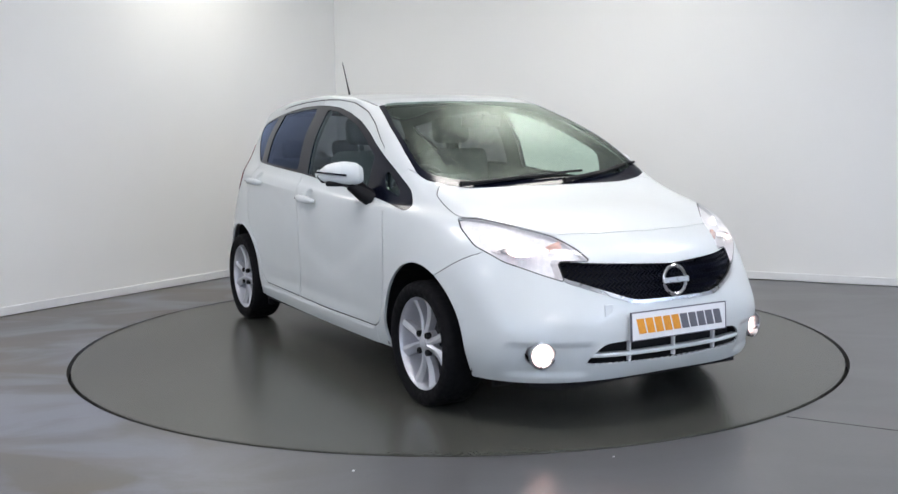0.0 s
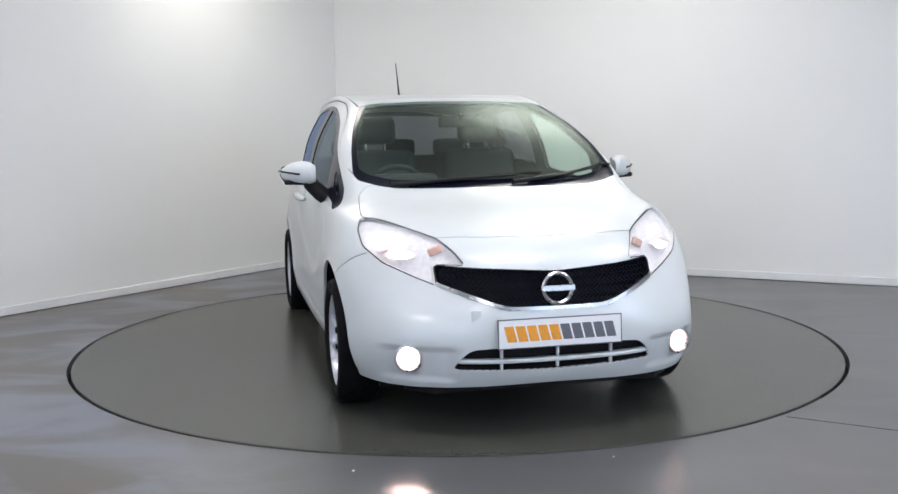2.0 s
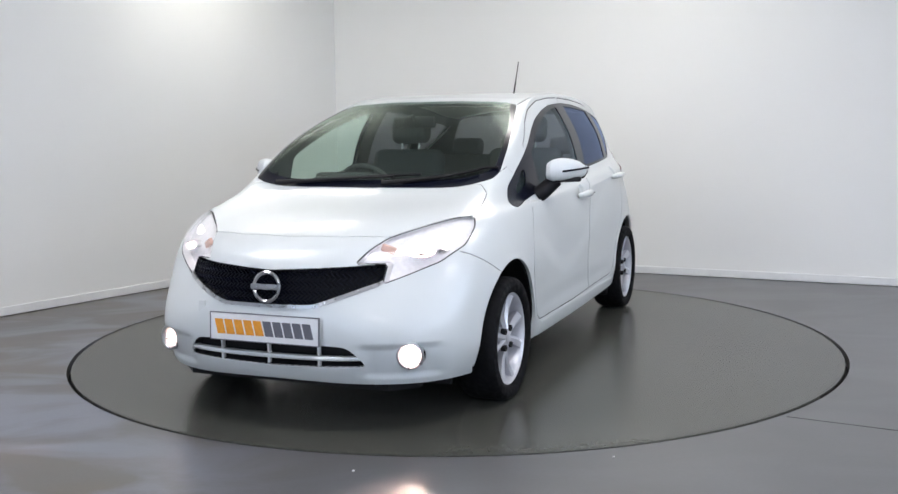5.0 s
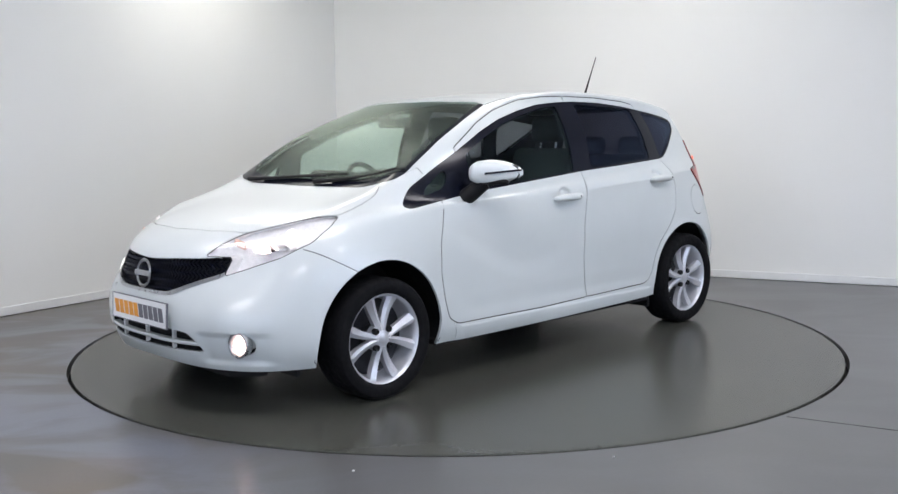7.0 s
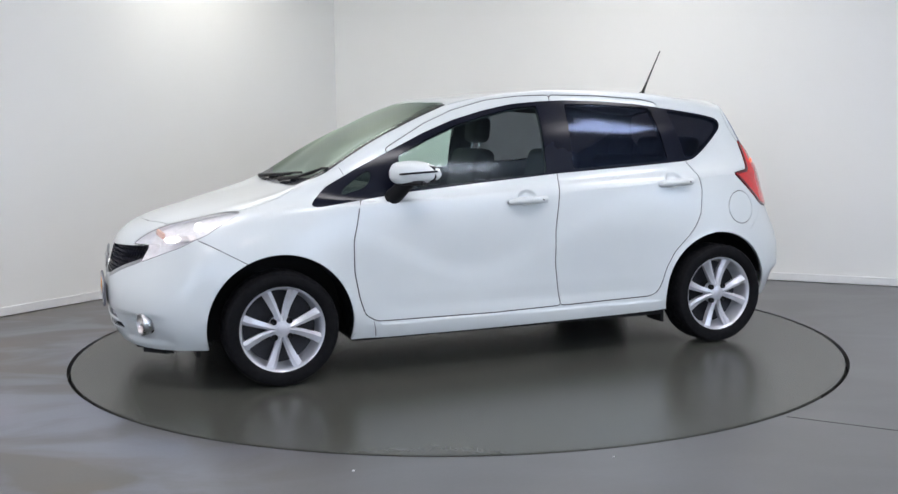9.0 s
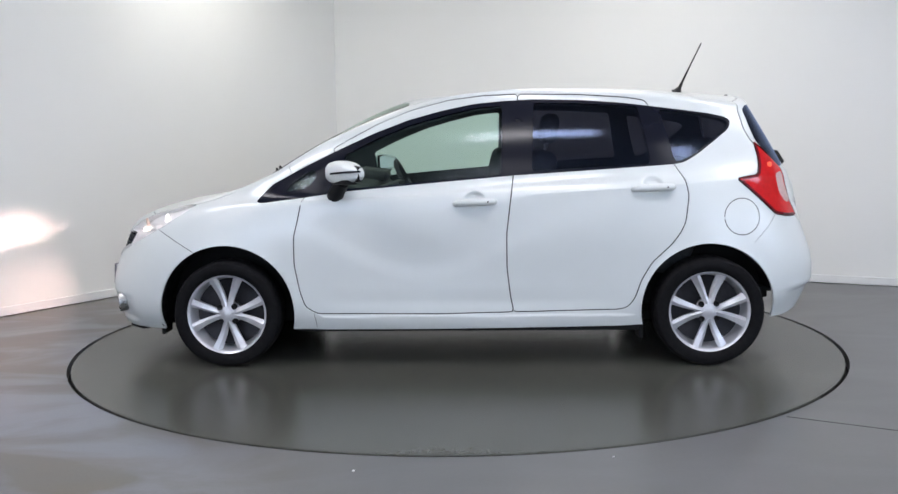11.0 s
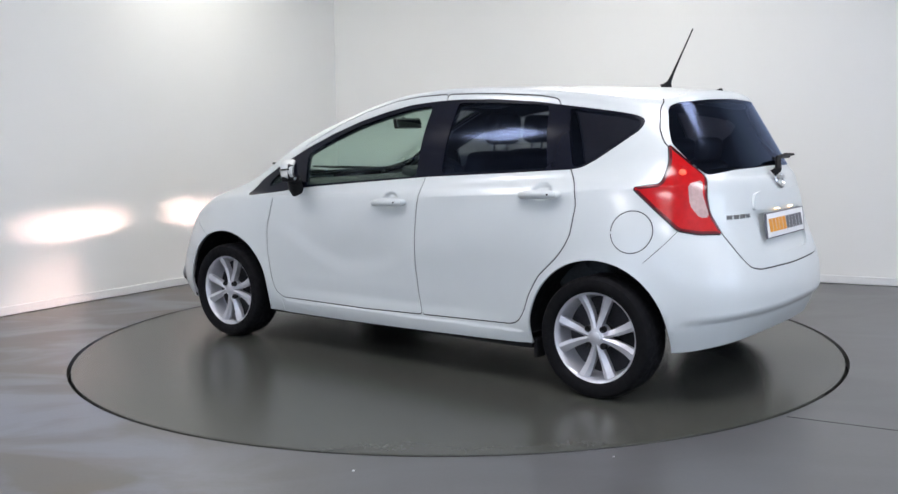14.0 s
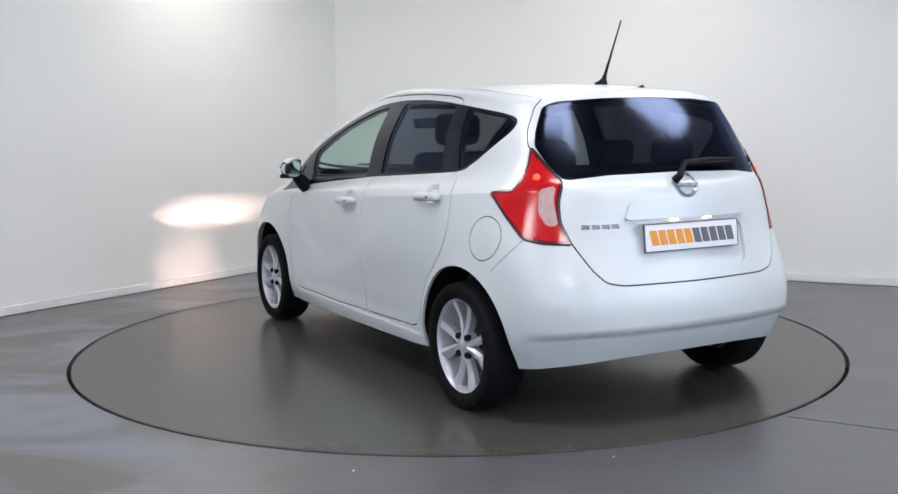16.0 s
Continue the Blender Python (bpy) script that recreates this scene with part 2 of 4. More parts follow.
def weights(t, n, m, shift):
    t = np.clip(np.asarray(t, float) + shift, 0, n - 1 - 1e-9)
    i = t.astype(int)
    f = t - i
    w = np.zeros((len(t), n))
    r = np.arange(len(t))
    w[r, i] += 1 - f
    w[r, i + 1] += f
    w += ((1 - f) ** 3 - (1 - f))[:, None] / 6 * m[i] + (f ** 3 - f)[:, None] / 6 * m[i + 1]
    return w


def base_skin(u, v):
    """Points of the skin's left half; u from nose to tail 0 to 13, v from sill to roof 0 to 10."""
    rows = np.tensordot(weights(v, PAD.shape[0], MV, 2), PAD, 1)
    return np.einsum("ka,kac->kc", weights(u, PAD.shape[1], MU, 3), rows)


def step(x):
    x = np.clip(x, 0, 1)
    return x * x * (3 - 2 * x)


HANDLES, DENT = ((-.052, .890), (-.995, .957)), .020


def relief(p):
    """Creases and hollows of the panels, in metres outwards."""
    x, y, z = p[:, 0], np.abs(p[:, 1]), p[:, 2]
    flank = step((y - .70) / .06)
    # ledge and tuck-in under the rear bumper's crease
    crease = .425 - .10 * np.clip(y - .55, 0, 1)
    d = (.004 * np.exp(-np.abs(z - crease - .012) / .022) - .015 * step((crease - z) / .035)) * step((-1.68 - x) / .16)
    # the flank's scoop: hollow under the shoulder, ending on a ledge that dips through the front door
    line = .915 - .062 * (x + .2)
    ledge = .51 + .27 * step((x - .25) / .8) + .45 * step((.25 - x) / 1.2)
    gap = np.maximum(line - ledge, .02)
    scoop = step((line - z) / (gap * .8)) * (1 - step((ledge + .06 - z) / .12))
    d += -.0085 * scoop * np.clip(gap / .33, 0, 1) * step((x + 1.1) / .3) * step((1.0 - x) / .3) * flank
    # the sill stands a little proud of the doors
    d += .006 * step((.286 - z) / .014) * step((x + .92) / .05) * step((.84 - x) / .05) * flank
    # scalloped lower doors
    d += -.005 * step((.44 - z) / .10) * step((z - .27) / .10) * step((x + .95) / .25) * step((.85 - x) / .2) * flank
    # shoulder crease towards the tail lamp
    d += .007 * np.exp(-np.abs(z - line) / .035) * step((-.1 - x) / .35) * step((x + 1.75) / .2) * step((y - .55) / .1)
    # finger hollows behind the door handles
    for hx, hz in HANDLES:
        d += -DENT * step((1 - np.hypot((x - hx) / .060, (z - hz - .014) / .050)) / .4) * flank
    # lips round the wheel arches
    for cx, r in ((1.30, .370), (-1.295, .357)):
        dist = np.hypot(x - cx, z - .30) - r
        d += .007 * np.exp(-np.abs(dist) / .03) * flank * step((z - .26) / .1)
    # pockets round the fog lamps, and the edge above them
    pocket = step((x - 1.75) / .1) * step((y - .40) / .06) * step((.385 - z) / .02) * step((z - .225) / .03) * step((.74 - y) / .08)
    return d - .014 * pocket


def skin(u, v):
    u, v, h = np.asarray(u, float), np.asarray(v, float), .02
    n = np.cross(base_skin(u + h, v) - base_skin(u - h, v), base_skin(u, v + h) - base_skin(u, v - h))
    n /= np.linalg.norm(n, axis=1)[:, None] + 1e-12
    p = base_skin(u, v)
    out = p + n * relief(p)[:, None]
    out[np.abs(p[:, 1]) < 1e-9, 1] = 0
    return out


def skin_normal(u, v):
    u, v, h = np.asarray(u, float), np.asarray(v, float), .012
    a = skin(u + h, v) - skin(u - h, v)
    b = skin(u, v + h) - skin(u, v - h)
    n = np.cross(a, b)
    return n / (np.linalg.norm(n, axis=1)[:, None] + 1e-12)


# ---- mesh helpers ----
def mesh_from(name, verts, faces, mat, smooth=True, normals=None):
    me = bpy.data.meshes.new(name)
    me.from_pydata([tuple(map(float, v)) for v in verts], [], [tuple(map(int, f)) for f in faces])
    me.materials.append(mat)
    me.polygons.foreach_set("use_smooth", [smooth] * len(me.polygons))
    if normals is not None:
        me.normals_split_custom_set_from_vertices([tuple(map(float, n)) for n in normals])
    me.update()
    return me


def finish(bm, name, mat, smooth=False):
    me = bpy.data.meshes.new(name)
    bmesh.ops.recalc_face_normals(bm, faces=bm.faces)
    bm.to_mesh(me)
    bm.free()
    me.materials.append(mat)
    if smooth:
        me.polygons.foreach_set("use_smooth", [True] * len(me.polygons))
        me.set_sharp_from_angle(angle=radians(35))
    return me


def part(name, bm, mat, parent, label="", smooth=False, m=None):
    """Links a bmesh or a mesh as one object under a thing or a part."""
    me = bm if isinstance(bm, bpy.types.Mesh) else finish(bm, name, mat, smooth)
    ob = new(name, me)
    ob.parent = parent
    if m is not None:
        ob.matrix_basis = m
    return tagged(ob, label)


def box(w, d, h, bevel=.004, m=None, bm=None, segments=2):
    """A bevelled block, its middle at the origin of m."""
    b = bmesh.new()
    bmesh.ops.create_cube(b, size=1)
    bmesh.ops.scale(b, vec=(w, d, h), verts=b.verts)
    if bevel:
        bmesh.ops.bevel(b, geom=b.edges[:], offset=bevel, segments=segments, affect="EDGES", profile=.5)
    if m is not None:
        bmesh.ops.transform(b, matrix=m, verts=b.verts)
    if bm is None:
        return b
    return join(bm, b)


def join(bm, other):
    me = bpy.data.meshes.new("scratch")
    other.to_mesh(me)
    other.free()
    bm.from_mesh(me)
    bpy.data.meshes.remove(me)
    return bm


def lathe(profile, n=48, axis="y", closed=False):
    """Turns a profile of (radius, along) about an axis through the origin."""
    bm = bmesh.new()
    rings = []
    for i in range(n):
        a = 2 * math.pi * i / n
        ring = []
        for r, h in profile:
            p = (r * math.cos(a), h, r * math.sin(a)) if axis == "y" else ((h, r * math.cos(a), r * math.sin(a)) if axis == "x" else (r * math.cos(a), r * math.sin(a), h))
            ring.append(bm.verts.new(p))
        rings.append(ring)
    k = len(profile)
    for i in range(n):
        for j in range(k if closed else k - 1):
            f = [rings[i][j], rings[(i + 1) % n][j], rings[(i + 1) % n][(j + 1) % k], rings[i][(j + 1) % k]]
            try:
                bm.faces.new(f)
            except ValueError:
                pass
    bmesh.ops.remove_doubles(bm, verts=bm.verts, dist=1e-5)
    return bm


def tube(points, radius, n=10, ends=None, bm=None):
    """A round bar along points; ends: other radii from point to point."""
    b = bmesh.new()
    pts = [Vector(p) for p in points]
    rings = []
    for i, p in enumerate(pts):
        d = (pts[min(i + 1, len(pts) - 1)] - pts[max(i - 1, 0)]).normalized()
        side = d.cross(Vector((0, 0, 1)) if abs(d.z) < .95 else Vector((1, 0, 0))).normalized()
        up = side.cross(d)
        r = ends[i] if ends else radius
        rings.append([b.verts.new(p + (side * math.cos(a) + up * math.sin(a)) * r) for a in [2 * math.pi * k / n for k in range(n)]])
    for a, c in zip(rings, rings[1:]):
        for k in range(n):
            b.faces.new((a[k], a[(k + 1) % n], c[(k + 1) % n], c[k]))
    b.faces.new(rings[0][::-1])
    b.faces.new(rings[-1])
    return b if bm is None else join(bm, b)


def slab(outline, low, high, axis="z", bevel=0.0):
    """A flat outline (a, b) given thickness along an axis."""
    bm = bmesh.new()
    put = {"z": lambda a, b, c: (a, b, c), "y": lambda a, b, c: (a, c, b), "x": lambda a, b, c: (c, a, b)}[axis]
    lo = [bm.verts.new(put(a, b, low)) for a, b in outline]
    hi = [bm.verts.new(put(a, b, high)) for a, b in outline]
    bm.faces.new(lo[::-1])
    bm.faces.new(hi)
    for i in range(len(lo)):
        j = (i + 1) % len(lo)
        bm.faces.new((lo[i], lo[j], hi[j], hi[i]))
    if bevel:
        bmesh.ops.bevel(bm, geom=bm.edges[:], offset=bevel, segments=2, affect="EDGES", profile=.5)
    return bm


# ---- the place ----
CORNER = Vector((-1.186, 4.026))
ALONG_L, ALONG_R = Vector((-.547, -.837)), Vector((.899, -.4376))
FAR_L, FAR_R = CORNER + ALONG_L * 13.5, CORNER + ALONG_R * 10.5
FAR = FAR_L + FAR_R - CORNER
ROOM = [CORNER, FAR_R, FAR, FAR_L]
RADIUS = 2.2425


def wall(name, a, b, label, openings=()):
    """A wall from a to b, 0.2 thick, with its face on the line and openings (from, to, low, high) through it."""
    d = (b - a).normalized()
    out = Vector((-d.y, d.x))
    mid = (CORNER + FAR) / 2
    if out.dot(mid - a) > 0:
        out = -out
    length = (b - a).length
    bm = bmesh.new()
    cuts = sorted({-.2, length + .2, *[o[0] for o in openings], *[o[1] for o in openings]})
    for s, e in zip(cuts, cuts[1:]):
        hole = [o for o in openings if o[0] <= s and e <= o[1]]
        spans = [(0, hole[0][2]), (hole[0][3], CEILING)] if hole else [(0, CEILING)]
        for lo, hi in spans:
            m = Matrix(((d.x, out.x, 0, a.x + d.x * (s + e) / 2 + out.x * .1), (d.y, out.y, 0, a.y + d.y * (s + e) / 2 + out.y * .1), (0, 0, 1, (lo + hi) / 2), (0, 0, 0, 1)))
            box(e - s, .2, hi - lo, 0, m, bm)
    bmesh.ops.remove_doubles(bm, verts=bm.verts, dist=1e-4)
    return tagged(part(name, bm, WALL, None), label, "wall", kind="structure"), d, out


wall("wall_west", FAR_L, CORNER, "smooth off-white painted showroom wall")
wall("wall_north", CORNER, FAR_R, "smooth off-white painted showroom wall beside the turntable")
GLAZED = [("wall_south", FAR_L, FAR, SOUTH_WINDOWS), ("wall_east", FAR_R, FAR, EAST_WINDOWS)]
count = 0
for wall_name, start, end, holes in GLAZED:
    _, along, out = wall(wall_name, start, end, "off-white painted wall with frosted windows", holes)
    for s, e, lo, hi in holes:
        count += 1
        win = new("window_%d" % count)
        tagged(win, "daylit frosted window in a white frame", "window", "showroom windows", "structure")
        base = start + along * (s + e) / 2 + out * .12
        win.matrix_basis = pose(base.x, base.y, (lo + hi) / 2, 0, 0, math.degrees(math.atan2(along.y, along.x)))
        part("pane", box(e - s - .08, .012, hi - lo - .08, .002), DAYLIGHT, win)
        for x in (-(e - s) / 2 + .03, 0, (e - s) / 2 - .03):
            part("window_frame", box(.06, .06, hi - lo, .004, pose(x, 0, 0)), FRAME, win)
        for z in (-(hi - lo) / 2 + .03, (hi - lo) / 2 - .03):
            part("window_frame", box(e - s - .13, .055, .06, .004, pose(0, 0, z)), FRAME, win)
        day = bpy.data.lights.new("window_daylight", "AREA")
        day.shape, day.size, day.size_y, day.energy, day.color = "RECTANGLE", e - s - .2, hi - lo - .2, DAY_POWER[wall_name], (.60, .76, 1.0)
        eye = base - out * .17
        new("window_daylight", day).matrix_basis = look((eye.x, eye.y, (lo + hi) / 2), (eye.x - out.x, eye.y - out.y, (lo + hi) / 2))


def ring_sheet(r, outer, z):
    """A floor sheet round a hole of radius r, out to a polygon."""
    bm = bmesh.new()
    n = 256
    inner = [bm.verts.new((r * math.cos(2 * math.pi * k / n), r * math.sin(2 * math.pi * k / n), z)) for k in range(n)]
    rim = []
    for k in range(n):
        d = Vector((math.cos(2 * math.pi * k / n), math.sin(2 * math.pi * k / n)))
        best = 1e9
        for a, b in zip(outer, outer[1:] + outer[:1]):
            e = b - a
            det = d.x * -e.y + d.y * e.x
            if abs(det) > 1e-9:
                t = (a.x * -e.y + a.y * e.x) / det
                s = (d.x * a.y - d.y * a.x) / det
                if t > 0 and -1e-6 <= s <= 1 + 1e-6:
                    best = min(best, t)
        rim.append(bm.verts.new((d.x * (best + .15), d.y * (best + .15), z)))
    low = [bm.verts.new((v.co.x, v.co.y, z - .06)) for v in inner]
    for k in range(n):
        j = (k + 1) % n
        bm.faces.new((inner[k], rim[k], rim[j], inner[j]))
        bm.faces.new((low[k], inner[k], inner[j], low[j]))
    return bm


floor = tagged(part("floor", ring_sheet(RADIUS + .011, ROOM, 0), FLOOR, None), "sealed grey concrete floor with shiny wear and painted bluish reflections", "floor", kind="structure")
pit = part("turntable_pit", lathe([(0, -.06), (RADIUS + .03, -.06), (RADIUS + .03, -.05)], 128, "z"), GAP, None)
tagged(pit, "dark pit under the turntable's edge", "pit", kind="structure")
ceiling = tagged(part("ceiling", slab([(p.x * 1.02, p.y * 1.02) for p in ROOM], CEILING, CEILING + .1), CEIL, None), "plain off-white painted ceiling", "ceiling", kind="structure")
for k, (a, b) in enumerate(((FAR_L, CORNER), (CORNER, FAR_R))):
    d = (b - a).normalized()
    inn = Vector((d.y, -d.x))
    m = Matrix(((d.x, -inn.x, 0, (a.x + b.x) / 2 + inn.x * .009), (d.y, -inn.y, 0, (a.y + b.y) / 2 + inn.y * .009), (0, 0, 1, .035), (0, 0, 0, 1)))
    tagged(part("baseboard_%d" % (k + 1), box((b - a).length - (.03 if k else 0), .018, .062, .003, m), SKIRTING, None), "low white painted skirting board", "baseboard", kind="structure")

# a hairline joint in the concrete and a few pale chips lying on the floor
joint = part("floor_joint", box(1.5, .0035, .002, 0, pose(2.10, -2.13, .0006, 0, 0, -29.3)), SEAL, None)
tagged(joint, "dark hairline joint in the concrete floor", "joint", kind="structure")
for cx, cy, size, turn in ((-.395, -2.40, .011, 20), (.603, -2.275, .008, 70)):
    chip = tagged(new("paint_chip", finish(slab([(-.5 * size, -.3 * size), (.4 * size, -.5 * size), (.6 * size, .2 * size), (0, .5 * size)], 0, .003), "paint_chip", PLATE)), "tiny white chip lying on the concrete floor", "chip", "chips on the floor")
    chip.matrix_basis = pose(cx, cy, 0, 0, 0, turn)

# fittings under the ceiling, each with its own light
for x, y in LIGHTS:
    fit = new("ceiling_light")
    fit.matrix_basis = pose(x, y, CEILING - .035)
    tagged(fit, "white rectangular ceiling light with a glowing diffuser", "ceiling light", "ceiling lights")
    part("frame", box(1.26, .66, .07, .006), FRAME, fit)
    part("diffuser", box(1.2, .60, .012, .003, pose(0, 0, -.041)), DIFFUSER, fit)

turntable = tagged(new("turntable"), "round grey concrete turntable flush with the floor", "turntable")
part("deck", lathe([(0, 0), (1.2, 0), (RADIUS - .022, 0), (RADIUS - .022, -.04), (0, -.04)], 256, "z"), TABLE, turntable)
part("rim", lathe([(RADIUS - .0218, -.0005), (RADIUS - .012, -.0005), (RADIUS - .010, -.003), (RADIUS - .010, -.04), (RADIUS - .0218, -.04)], 256, "z", True), TABLE, turntable)


# ---- cutting the skin into panels ----

VTOP = NV - 1.0
UE = NU - 1.0
SU, SV = [a.ravel() for a in np.meshgrid(np.linspace(0, UE, 391), np.linspace(0, VTOP, 301))]
SP = skin(SU, SV)


def to_skin(points, axes, u_range, v_low=0.0):
    """Where points, given by some of their coordinates, lie on the skin: rows of u, v."""
    ok = (SU >= u_range[0]) & (SU <= u_range[1]) & (SV >= v_low)
    uu, vv, pp = SU[ok], SV[ok], SP[ok][:, axes]
    points = np.asarray(points, float)
    k = np.array([((pp - p) ** 2).sum(1).argmin() for p in points])
    u, v = uu[k].copy(), vv[k].copy()
    for _ in range(4):
        q = skin(u, v)[:, axes]
        ju, jv = (skin(u + .01, v)[:, axes] - q) / .01, (skin(u, v + .01)[:, axes] - q) / .01
        for i in range(len(points)):
            move = np.linalg.lstsq(np.stack([ju[i], jv[i]], 1), points[i] - q[i], rcond=1e-2)[0]
            u[i] += min(.1, max(-.1, move[0]))
            v[i] += min(.1, max(-.1, move[1]))
        u, v = np.clip(u, 0, UE), np.clip(v, 0, VTOP)
    # outlines that reach the middle of nose or tail end on it
    u[u < .06], u[u > UE - .06] = 0, UE
    return np.stack([u, v], 1)


def dense(text, closed, step=.03, turns=2):
    """The points of an outline, its corners rounded a little and its edges divided."""
    p = np.array([[float(n) for n in w.split(",")] for w in text.split()])
    for _ in range(turns):
        q = [] if closed else [p[0]]
        for i in range(len(p) if closed else len(p) - 1):
            a, b = p[i], p[(i + 1) % len(p)]
            cut = min(.25, .012 / (np.linalg.norm(b - a) + 1e-9))
            q += [a + (b - a) * cut, b - (b - a) * cut]
        p = np.array(q if closed else q + [p[-1]])
    out = []
    for i in range(len(p) if closed else len(p) - 1):
        a, b = p[i], p[(i + 1) % len(p)]
        n = max(1, int(np.linalg.norm(b - a) / step))
        out += [a + (b - a) * k / n for k in range(n)]
    if not closed:
        out.append(p[-1])
    return np.array(out)


def side(text, closed=True):
    return to_skin(dense(text, closed), [0, 2], (1.8, 11.8))


def fore(text, closed=True):
    return to_skin(dense(text, closed), [1, 2], (0, 3.0))


def aft(text, closed=True):
    return to_skin(dense(text, closed), [1, 2], (9.9, UE))


def above(text, closed=True):
    return to_skin(dense(text, closed), [0, 1], (0, UE), 3.6)


def solid(text, closed=True, turns=2):
    return to_skin(dense(text, closed, turns=turns), [0, 1, 2], (0, UE))


def circle(x, z, r, n=56):
    a = np.linspace(0, 2 * np.pi, n, endpoint=False)
    return np.stack([x + r * np.cos(a), z + r * np.sin(a)], 1)


def strip(line, width, closed):
    """A narrow band along a line of the skin."""
    n = len(line)
    p = skin(line[:, 0], line[:, 1])
    nx, pv = (np.roll(p, -1, 0), np.roll(p, 1, 0)) if closed else (np.vstack([p[1:], p[-1:]]), np.vstack([p[:1], p[:-1]]))
    t = nx - pv
    t /= np.linalg.norm(t, axis=1)[:, None] + 1e-9
    side_dir = np.cross(skin_normal(line[:, 0], line[:, 1]), t)
    h = .02
    near = np.clip(line, h, [UE - h, VTOP - h])
    ju = (skin(near[:, 0] + h, near[:, 1]) - skin(near[:, 0] - h, near[:, 1])) / (2 * h)
    jv = (skin(near[:, 0], near[:, 1] + h) - skin(near[:, 0], near[:, 1] - h)) / (2 * h)
    off = np.array([np.linalg.lstsq(np.stack([ju[i], jv[i]], 1), side_dir[i] * width / 2, rcond=1e-3)[0] for i in range(n)])
    lim = [0, 0], [UE, VTOP]
    return np.clip(line + off, *lim), np.clip(line - off, *lim)


def inside(q, poly):
    x, y = q[:, 0], q[:, 1]
    res = np.zeros(len(q), bool)
    for (x0, y0), (x1, y1) in zip(poly, np.roll(poly, -1, 0)):
        if y0 != y1:
            res ^= ((y0 > y) != (y1 > y)) & (x < (x1 - x0) * (y - y0) / (y1 - y0) + x0)
    return res


# outlines, in the car's metres
DLO = side("1.13,.905 1.046,.99 .873,1.083 .664,1.182 .485,1.263 .305,1.33 .126,1.378 -.05,1.413 -.22,1.427 -.37,1.433 -.61,1.428 -.844,1.41 -1.145,1.371 -1.318,1.347 -1.41,1.328 -1.445,1.305 -1.43,1.262 -1.354,1.204 -1.247,1.126 -1.175,1.085 -1.113,1.075 -.685,1.05 -.266,1.027 .23,.987 .621,.953 .88,.918 1.10,.893")
QUARTER = side(".968,.947 .954,.983 .827,1.07 .80,1.062 .812,1.01 .847,.98")
FGLASS = side(".635,.965 .65,1.144 .475,1.231 .3,1.302 .119,1.352 -.055,1.39 -.205,1.404 -.195,1.031 .23,.998")
RGLASS = side("-.375,1.415 -.61,1.409 -.935,1.390 -.995,1.082 -.36,1.049")
CGLASS = side("-1.05,1.372 -1.318,1.334 -1.40,1.316 -1.43,1.295 -1.405,1.255 -1.246,1.140 -1.165,1.094 -1.125,1.090")
B_LINE = "-.258,.296 -.24,.384 -.222,.537 -.222,.722 -.24,.873 -.26,1.03 -.285,1.25 -.29,1.463"
FRONT_DOOR = side(".879,.905 .90,.80 .922,.715 .923,.56 .897,.417 .868,.33 .803,.292 .135,.288 " + B_LINE + " -.096,1.457 .089,1.436 .299,1.381 .473,1.311 .648,1.217 .715,1.18 .69,1.13")
REAR_DOOR = side(B_LINE + " -.605,1.457 -.871,1.438 -.975,1.421 -.998,1.39 -1.05,1.2 -1.12,1.073 -1.169,.998 -1.187,.914 -1.167,.771 -1.138,.714 -1.096,.658 -.992,.56 -.937,.466 -.907,.376 -.873,.325 -.828,.308")
FUEL = to_skin(circle(-1.47, .797, .096), [0, 2], (8, 12))
ARCH_F = to_skin(np.maximum(circle(1.30, .30, .370, 72), [-9, .12]), [0, 2], (2.6, 5.3))
ARCH_R = to_skin(np.maximum(circle(-1.295, .303, .357, 72), [-9, .12]), [0, 2], (7.6, 10.5))
TAIL = solid("-1.561,.609,1.193 -1.655,.59,1.115 -1.726,.56,1.046 -1.744,.594,.966 -1.766,.601,.879 -1.815,.574,.783 -1.741,.668,.787 -1.664,.723,.803 -1.561,.746,.897 -1.447,.747,.995 -1.567,.702,1.013 -1.581,.67,1.067 -1.581,.643,1.115", turns=1)
TAIL_IN = min(strip(TAIL, .030, True), key=lambda q: abs((q[:, 0] * np.roll(q[:, 1], -1) - q[:, 1] * np.roll(q[:, 0], -1)).sum()))
TAILCLEAR = solid("-1.673,.644,1.011 -1.72,.592,1.028 -1.730,.612,.966 -1.763,.610,.862 -1.732,.647,.860 -1.692,.663,.916", turns=1)
REARGLASS = aft("0,1.41 .27,1.403 .47,1.39 .527,1.369 .583,1.264 .608,1.193 .588,1.115 .556,1.05 .370,1.069 0,1.076", False)
LID = aft("0,1.452 .30,1.443 .50,1.408 .545,1.372 .60,1.264 .622,1.193 .60,1.115 .562,1.046 .594,.966 .601,.879 .574,.783 .522,.682 .471,.627 .392,.612 0,.608", False)
BOOT_HANDLE = aft("0,.964 .275,.962 .315,.950 .345,.878 0,.878", False)
PLATE_RECESS = aft("0,.862 .29,.862 .325,.83 .318,.69 .29,.665 0,.665", False)
